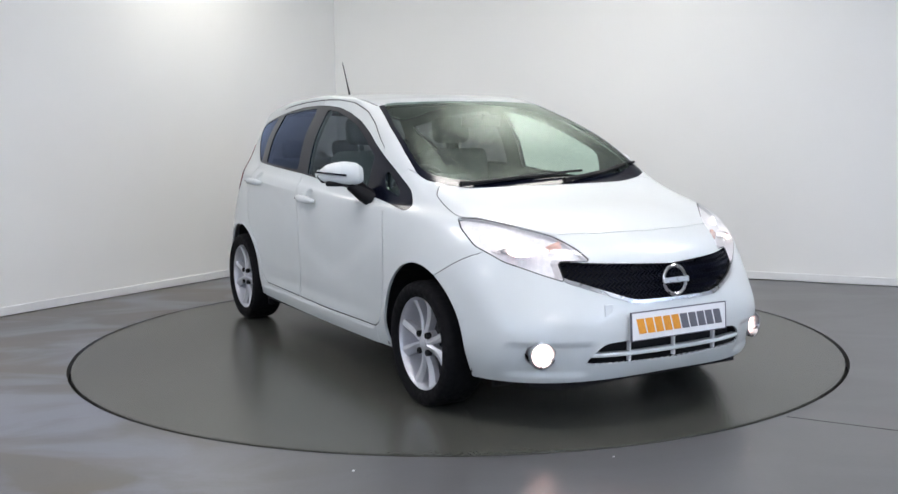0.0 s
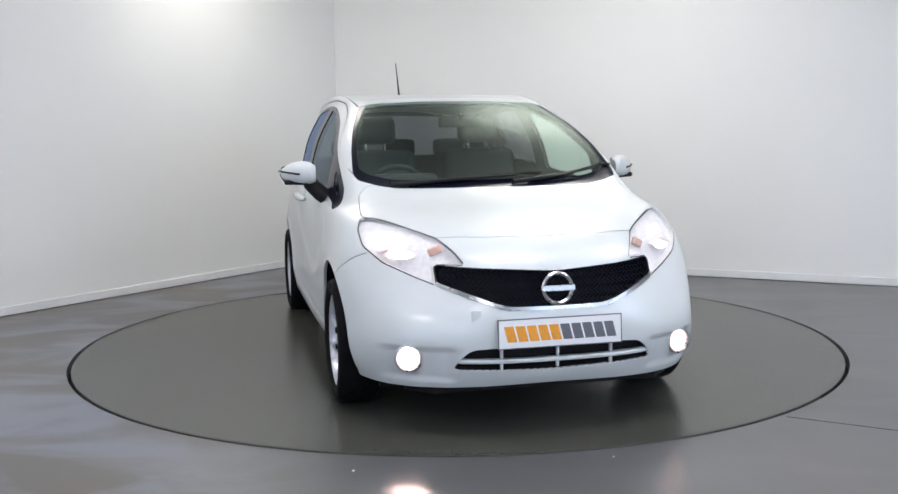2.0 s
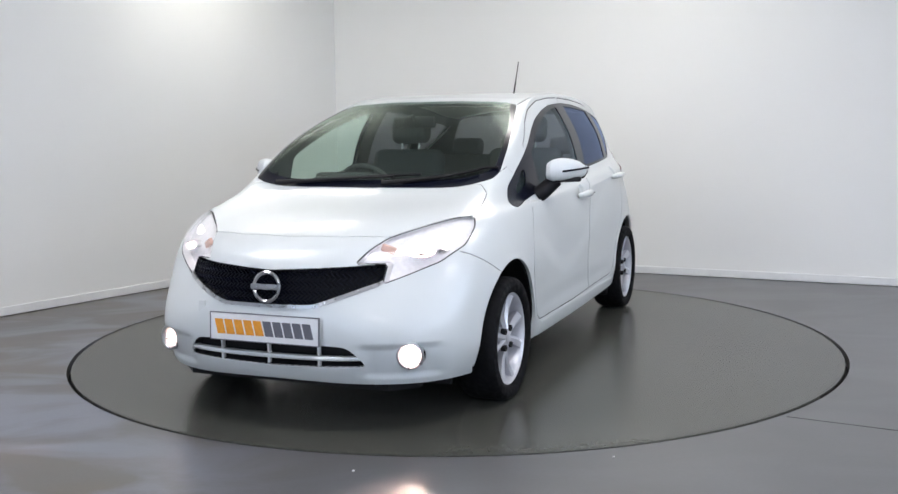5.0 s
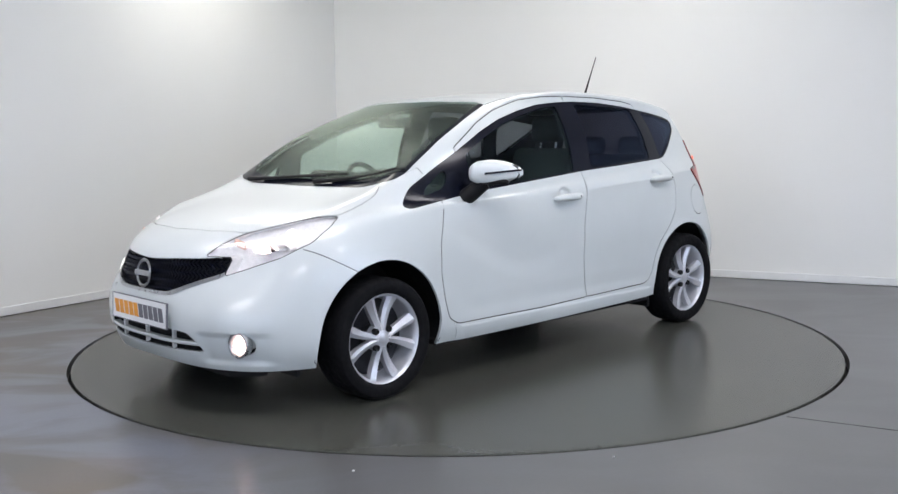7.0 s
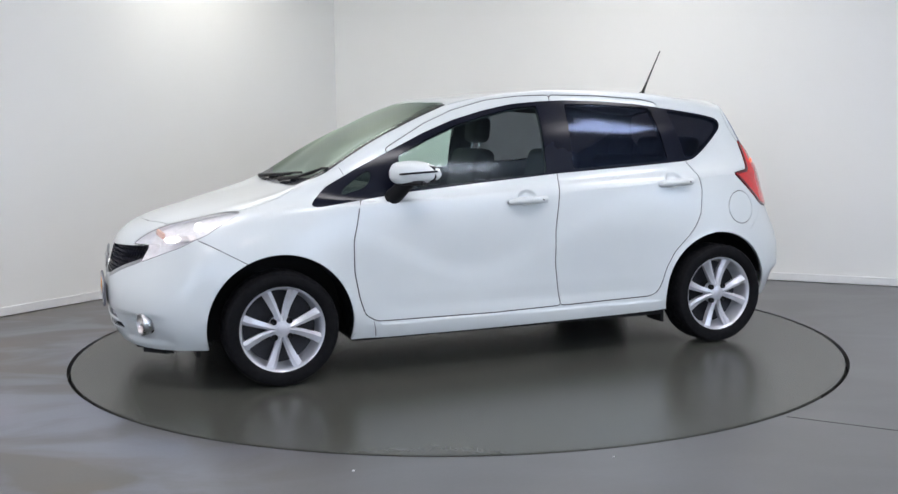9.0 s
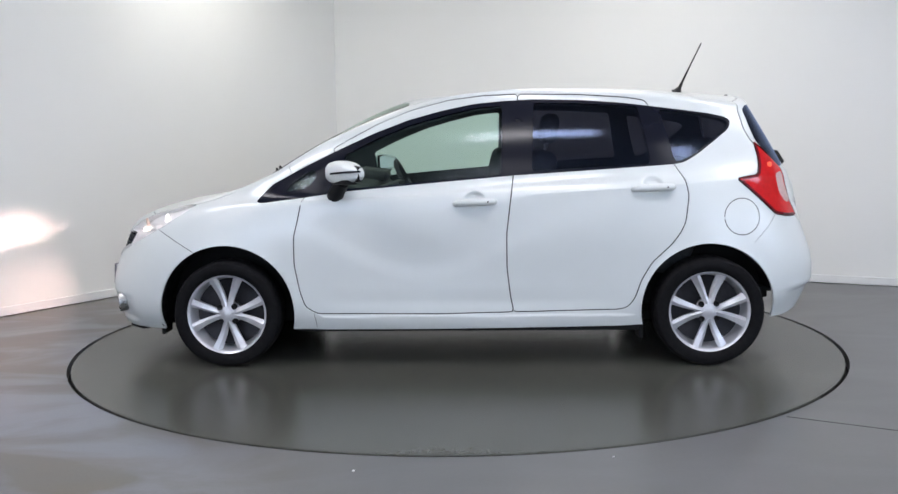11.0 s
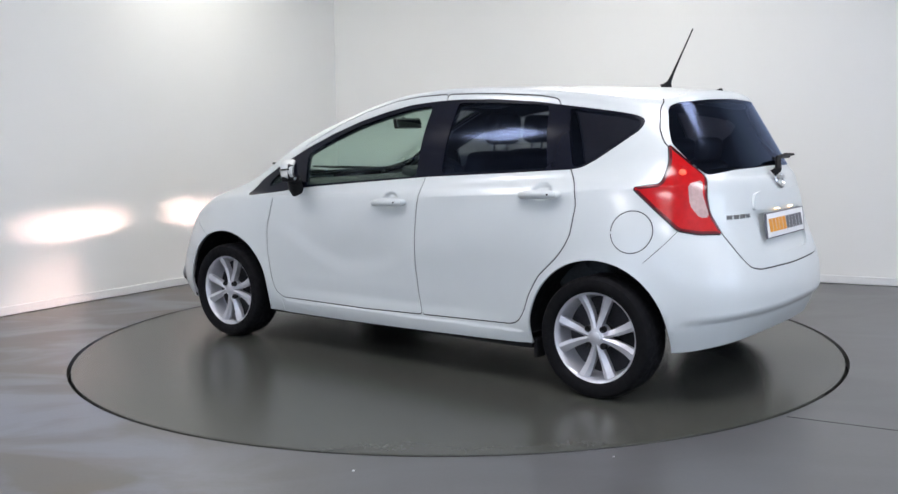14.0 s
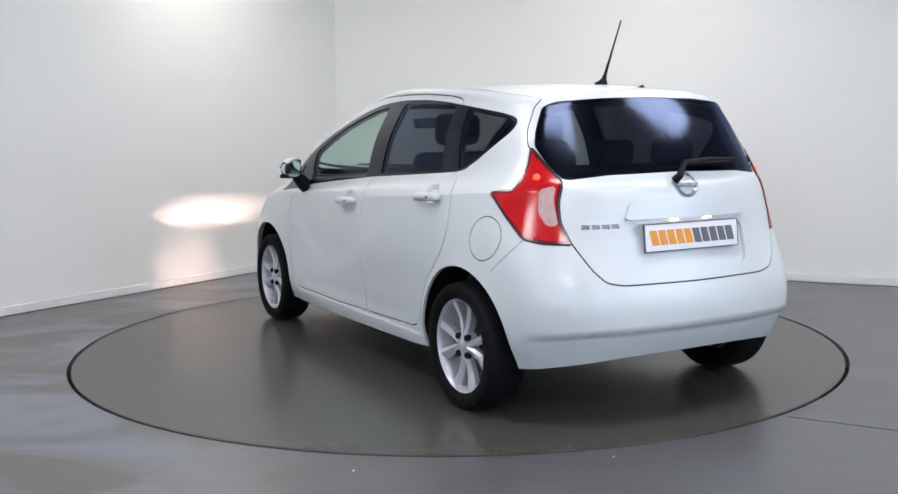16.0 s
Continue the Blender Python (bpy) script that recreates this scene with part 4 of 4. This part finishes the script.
RIM, TYRE = rim_mesh(), tyre_mesh()
BARREL = finish(lathe([(.204, .004), (.197, -.03), (.190, -.070), (.180, -.084)], 56, "y"), "rim_barrel", ALLOY, True)
BACKING = finish(lathe([(.186, -.072), (.150, -.079), (0, -.081)], 48, "y"), "wheel_backing", DARKSTEEL, True)
NUT = finish(lathe([(0, .004), (.004, .006), (.007, .010), (.0135, .012), (.0155, .008), (.0155, -.012), (0, -.012)], 12, "y"), "nut", BLACK, True)
CAP = finish(lathe([(0, .007), (.018, .006), (.026, .002), (.027, -.006), (0, -.006)], 28, "y"), "hub_cap", ALLOY, True)
DISC = finish(lathe([(.05, -.055), (.135, -.055), (.138, -.060), (.135, -.075), (.05, -.075)], 40, "y", True), "brake_disc", STEEL, True)
HUB = finish(lathe([(0, -.03), (.06, -.035), (.065, -.09), (0, -.10)], 28, "y"), "wheel_hub", STEEL, True)
for x in (1.30, -1.30):
    for s in (1, -1):
        wheel = new("wheel")
        wheel.parent = car
        wheel.matrix_basis = pose(x, s * .765, .2915, 0, 0, 0 if s > 0 else 180)
        part("rim", RIM, None, wheel, "silver eight-spoke alloy rim", m=pose(0, .030, 0))
        part("tyre", TYRE, None, wheel)
        part("rim_barrel", BARREL, None, wheel, m=pose(0, .030, 0))
        part("wheel_backing", BACKING, None, wheel, m=pose(0, .030, 0))
        part("hub_cap", CAP, None, wheel, m=pose(0, .052, 0))
        part("brake_disc", DISC, None, wheel)
        part("wheel_hub", HUB, None, wheel)
        for k in range(4):
            a = radians(43 + 90 * k)
            part("wheel_nut", NUT, None, wheel, m=pose(.056 * math.cos(a), .046, .056 * math.sin(a)))
        liner = bmesh.new()
        r = .380 if x > 0 else .368
        arc = [(x + r * math.cos(a), max(.22 if x > 0 else .27, .30 + r * math.sin(a))) for a in (np.linspace(-.3, math.pi + .3, 32) if x > 0 else np.linspace(-.3, math.pi - .25, 30))]
        for (x0, z0), (x1, z1) in zip(arc, arc[1:]):
            liner.faces.new([liner.verts.new(p) for p in ((x0, s * .50, z0), (x1, s * .50, z1), (x1, s * reach(x1), z1), (x0, s * reach(x0), z0))])
        liner.faces.new([liner.verts.new((a, s * .50, b)) for a, b in arc])
        bmesh.ops.remove_doubles(liner, verts=liner.verts, dist=1e-4)
        part("wheel_arch_liner", liner, BLACK, car)
part("underbody", slab([(1.98, -.45), (1.98, .45), (1.74, .60), (1.66, .49), (.93, .49), (.92, .78), (-.93, .79), (-.94, .49), (-1.22, .49), (-1.22, -.49), (-.94, -.49), (-.93, -.79), (.92, -.78), (.93, -.49), (1.66, -.49), (1.74, -.60)], .19, .24), BLACK, car)
part("underbody", slab([(-1.20, -.49), (-1.20, .49), (-1.62, .49), (-1.72, .40), (-1.72, -.40), (-1.62, -.49)], .30, .34), BLACK, car)
part("underbody", slab([(.88, -.60), (.88, .60), (-.86, .60), (-.86, -.60)], .150, .20), BLACK, car)
part("air_dam", slab([(1.95, -.50), (1.95, .50), (1.85, .60), (1.81, .60), (1.89, .46), (1.89, -.46), (1.81, -.60), (1.85, -.60)], .172, .23), BLACK, car, "black skirt under the front bumper")
for s in (1, -1):
    part("mud_lip", box(.02, .14, .06, .006, pose(1.70, s * .62, .185)), BLACK, car)
    part("mud_lip", box(.02, .16, .10, .006, pose(-.945, s * .70, .19)), BLACK, car)

# ---- mirrors, handles, wipers, aerial ----
def mirror(s):
    """A white door mirror with a dark slit, on a black arm."""
    rows = []
    bm = bmesh.new()
    for y, xc, lx, zc, hz in ((.838, .690, .042, 1.052, .042), (.862, .674, .062, 1.055, .056), (.90, .645, .069, 1.056, .061), (.94, .610, .064, 1.055, .055), (.972, .576, .052, 1.053, .043), (.996, .545, .034, 1.052, .027), (1.008, .522, .014, 1.052, .012)):
        ring = []
        for k in range(20):
            a = 2 * math.pi * k / 20
            cx, cz = math.cos(a), math.sin(a)
            px = math.copysign(abs(cx) ** (.75 if cx > 0 else .45), cx) * lx
            if px < 0:
                px = max(px, -lx * .85)
            pz = math.copysign(abs(cz) ** (.8 if cx > 0 else .5), cz) * hz * (1.06 if cz > 0 else .98)
            ring.append(bm.verts.new((xc + px, s * y, zc + pz)))
        rows.append(ring)
    for a, b in zip(rows, rows[1:]):
        for k in range(20):
            bm.faces.new((a[k], a[(k + 1) % 20], b[(k + 1) % 20], b[k]))
    bm.faces.new(rows[0])
    bm.faces.new(rows[-1][::-1])
    m = part("door_mirror", bm, PAINT, car, "white door mirror on a black arm", True)
    part("mirror_arm", tube([(.70, s * .775, .925), (.685, s * .81, .95), (.66, s * .845, .985), (.64, s * .87, 1.005)], .03, 12, [.045, .043, .040, .034]), BLACK, m, "black arm", True)
    part("mirror_base", box(.075, .150, .026, .010, pose(.628, s * .915, 1.008, 0, 0, s * 39)), BLACK, m)
    turned = pose(.583, s * .922, 0, 0, 0, s * 39)
    part("mirror_rim", slab([(s * -.098, 1.008), (s * .075, 1.010), (s * .097, 1.04), (s * .085, 1.088), (s * -.02, 1.116), (s * -.098, 1.104)], -.008, .022, "x", .004), BLACK, m, m=turned)
    part("mirror_glass", slab([(s * -.088, 1.018), (s * .070, 1.019), (s * .087, 1.042), (s * .076, 1.081), (s * -.02, 1.106), (s * -.088, 1.095)], -.0115, -.0085, "x"), MIRROR, m, m=turned)
    part("turn_light", tube([(.700, s * .918, 1.052), (.660, s * .956, 1.057), (.618, s * .983, 1.061), (.575, s * 1.001, 1.064), (.530, s * 1.012, 1.066)], .005, 8), GLOSSBLACK, m, "dark slit of the side repeater")


for s in (1, -1):
    mirror(s)
    for x, z in HANDLES:
        q = on_skin(x, z, DENT)
        handle = part("door_handle", tube([(x + .108, s * (q.y + .006), z - .008), (x + .095, s * (q.y + .024), z - .005), (x + .05, s * (q.y + .036), z), (x, s * (q.y + .038), z + .002), (x - .06, s * (q.y + .036), z + .003), (x - .098, s * (q.y + .024), z + .003), (x - .110, s * (q.y + .004), z + .003)], .015, 12, [.012, .017, .020, .021, .021, .018, .012]), PAINT, car, "white bow door handle", True)
        part("lock", lathe([(0, .003), (.004, .003), (.005, -.004)], 12, "y"), BLACK, handle, smooth=True, m=pose(x - .070, s * (q.y + .055), z + .004, 0, 0, 0 if s > 0 else 180))


def over_screen(x, y, lift):
    uv = to_skin(np.array([[x, abs(y)]]), [0, 1], (0, 4.5))
    q = skin(uv[:, 0], uv[:, 1])[0] + lift * skin_normal(uv[:, 0], uv[:, 1])[0]
    return (q[0], math.copysign(q[1], y), q[2])


for name, line in (("wiper", ((1.145, -.52), (1.13, -.42), (1.105, -.15), (1.085, .14))), ("wiper", ((1.145, .10), (1.125, .20), (1.09, .38), (1.045, .58)))):
    arm = part(name, tube([over_screen(x, y, .014) for x, y in line], .008, 8, [.014, .011, .008, .006]), BLACK, car, "black wiper arm and blade", True)
    ends = (np.array(line[-1]), np.array(line[1]))
    blade = [over_screen(*(ends[0] + (ends[1] - ends[0]) * f + np.array([-.016, 0])), .008) for f in np.linspace(-.25, 1.0, 9)]
    part("blade", tube(blade, .007, 6), BLACK, arm)
rw = part("rear_wiper", tube([(-1.862, .062, 1.040), (-1.885, .055, 1.062), (-1.866, .012, 1.116), (-1.853, -.14, 1.126), (-1.838, -.31, 1.124)], .011, 8, [.020, .017, .013, .010, .006]), BLACK, car, "black rear wiper", True)
part("blade", tube([(-1.828, -.03, 1.110), (-1.824, -.17, 1.113), (-1.811, -.32, 1.112)], .008, 6), BLACK, rw)
aerial = part("aerial", tube([(-1.262, 0, 1.474), (-1.273, 0, 1.486), (-1.284, 0, 1.510), (-1.300, 0, 1.545), (-1.350, 0, 1.650), (-1.409, 0, 1.772)], .004, 12, [.036, .026, .011, .007, .0042, .0032]), BLACK, car, "thin black roof aerial", True)
part("rear_washer", tube([(-1.545, 0, 1.448), (-1.570, 0, 1.458)], .008, 10, [.011, .009]), BLACK, car, smooth=True)

# ---- inside the car ----
solid_kinds = ["body", "front_door", "rear_door", "tailgate", "seam", "recess", "boot_handle", "window_trim", "tail_lamp", "tail_core", "clear_lens"]
off_arches = np.hypot(np.abs(CP[TRI].mean(1)[:, 0]) - 1.30, CP[TRI].mean(1)[:, 2] - .30) > .46
part("headlining", panel(["body", "seam"], HEADLINING, sink=.03, lip=0, name="headlining", extra=CUV[TRI].mean(1)[:, 1] > 8.35), None, car, "grey headlining")
part("inner_trim", panel(solid_kinds, LINING, sink=.032, lip=0, name="inner_trim", extra=(CUV[TRI].mean(1)[:, 1] <= 8.35) & (CP[TRI].mean(1)[:, 0] < 1.12) & off_arches), None, car, "dark inner door and pillar trim")
part("cabin_floor", slab([(.92, -.68), (.92, .68), (-.92, .68), (-.95, .48), (-1.72, .48), (-1.72, -.48), (-.95, -.48), (-.92, -.68)], .345, .375), LINING, car)
dash = part("dashboard", slab([(1.12, .955), (.95, .985), (.70, .985), (.56, .965), (.50, .90), (.52, .72), (.62, .50), (.80, .50), (.86, .74), (1.12, .82)], -.72, .72, "y", .02), DASH, car, "dark dashboard", True)
part("instrument_hood", box(.20, .36, .07, .03, pose(.62, -.36, 1.0, 0, -8, 0)), DASH, dash, smooth=True)
part("centre_console", box(.25, .26, .30, .03, pose(.48, 0, .80, 0, 18, 0)), DASH, dash, smooth=True)
for y, z in ((.05, .90), (-.05, .90)):
    part("air_vent", box(.02, .085, .05, .006, pose(.475, y, z, 0, 10, 0)), CHROME, dash)
wheel_bm = bmesh.new()
ring = lathe([(.175 + .015 * math.cos(a), .015 * math.sin(a)) for a in np.linspace(0, 2 * math.pi, 10, endpoint=False)], 40, "x", True)
join(wheel_bm, ring)
box(.03, .13, .10, .012, pose(-.015, 0, 0), wheel_bm)
box(.02, .32, .028, .006, pose(-.008, 0, 0), wheel_bm)
box(.02, .03, .17, .006, pose(-.008, 0, -.08), wheel_bm)
part("steering_wheel", wheel_bm, DASH, car, "dark three-spoke steering wheel", True, pose(.40, -.36, .915, 0, 24, 0))


def cushion(w, d, h, m, bm=None, r=.05):
    return box(w, d, h, r, m, bm, 4)


def seat(x, y):
    s = part("seat", cushion(.50, .50, .16, pose(x + .22, y, .54, 0, -6, 0)), LINING, car, "dark cloth front seat", True)
    part("backrest", cushion(.14, .48, .60, pose(x - .06, y, .86, 0, -14, 0), r=.055), LINING, s, smooth=True)
    part("headrest", cushion(.10, .26, .17, pose(x - .155, y, 1.275, 0, -8, 0), r=.045), LINING, s, smooth=True)
    for k in (-.06, .06):
        part("headrest_post", tube([(x - .125, y + k, 1.10), (x - .15, y + k, 1.24)], .006, 8), CHROME, s, smooth=True)


seat(-.10, -.36)
seat(-.32, .36)
bench = part("rear_seat", cushion(.50, 1.26, .16, pose(-.98, 0, .56, 0, -6, 0)), LINING, car, "dark cloth rear bench", True)
part("backrest", cushion(.14, 1.26, .56, pose(-1.25, 0, .82, 0, -16, 0)), LINING, bench, smooth=True)
for y in (-.38, 0, .38):
    part("headrest", cushion(.09, .24, .13, pose(-1.345, y, 1.15, 0, -8, 0), r=.04), LINING, bench, smooth=True)
part("parcel_shelf", box(.36, 1.16, .02, .006, pose(-1.52, 0, 1.03)), LINING, car)
im = part("interior_mirror", box(.03, .25, .065, .012, pose(.50, 0, 1.32, 0, 12, 0), segments=3), BLACK, car, "dark rear-view mirror", True)
part("mirror_glass", box(.003, .235, .052, .001, pose(.483, 0, 1.317, 0, 12, 0)), MIRROR, im)
part("mirror_stem", tube([(.515, 0, 1.33), (.535, 0, 1.36)], .010, 8), BLACK, im)
for s in (1, -1):
    part("tweeter", box(.04, .05, .05, .015, pose(.80, s * .66, .97)), DASH, dash)


def motions():
    walk(car, [(t, pose(0, 0, 0, 0, 0, a) @ pose(*OFFSET, 0)) for t, a in TURN])
    walk(turntable, [(t, pose(0, 0, 0, 0, 0, a)) for t, a in TURN])


motions()
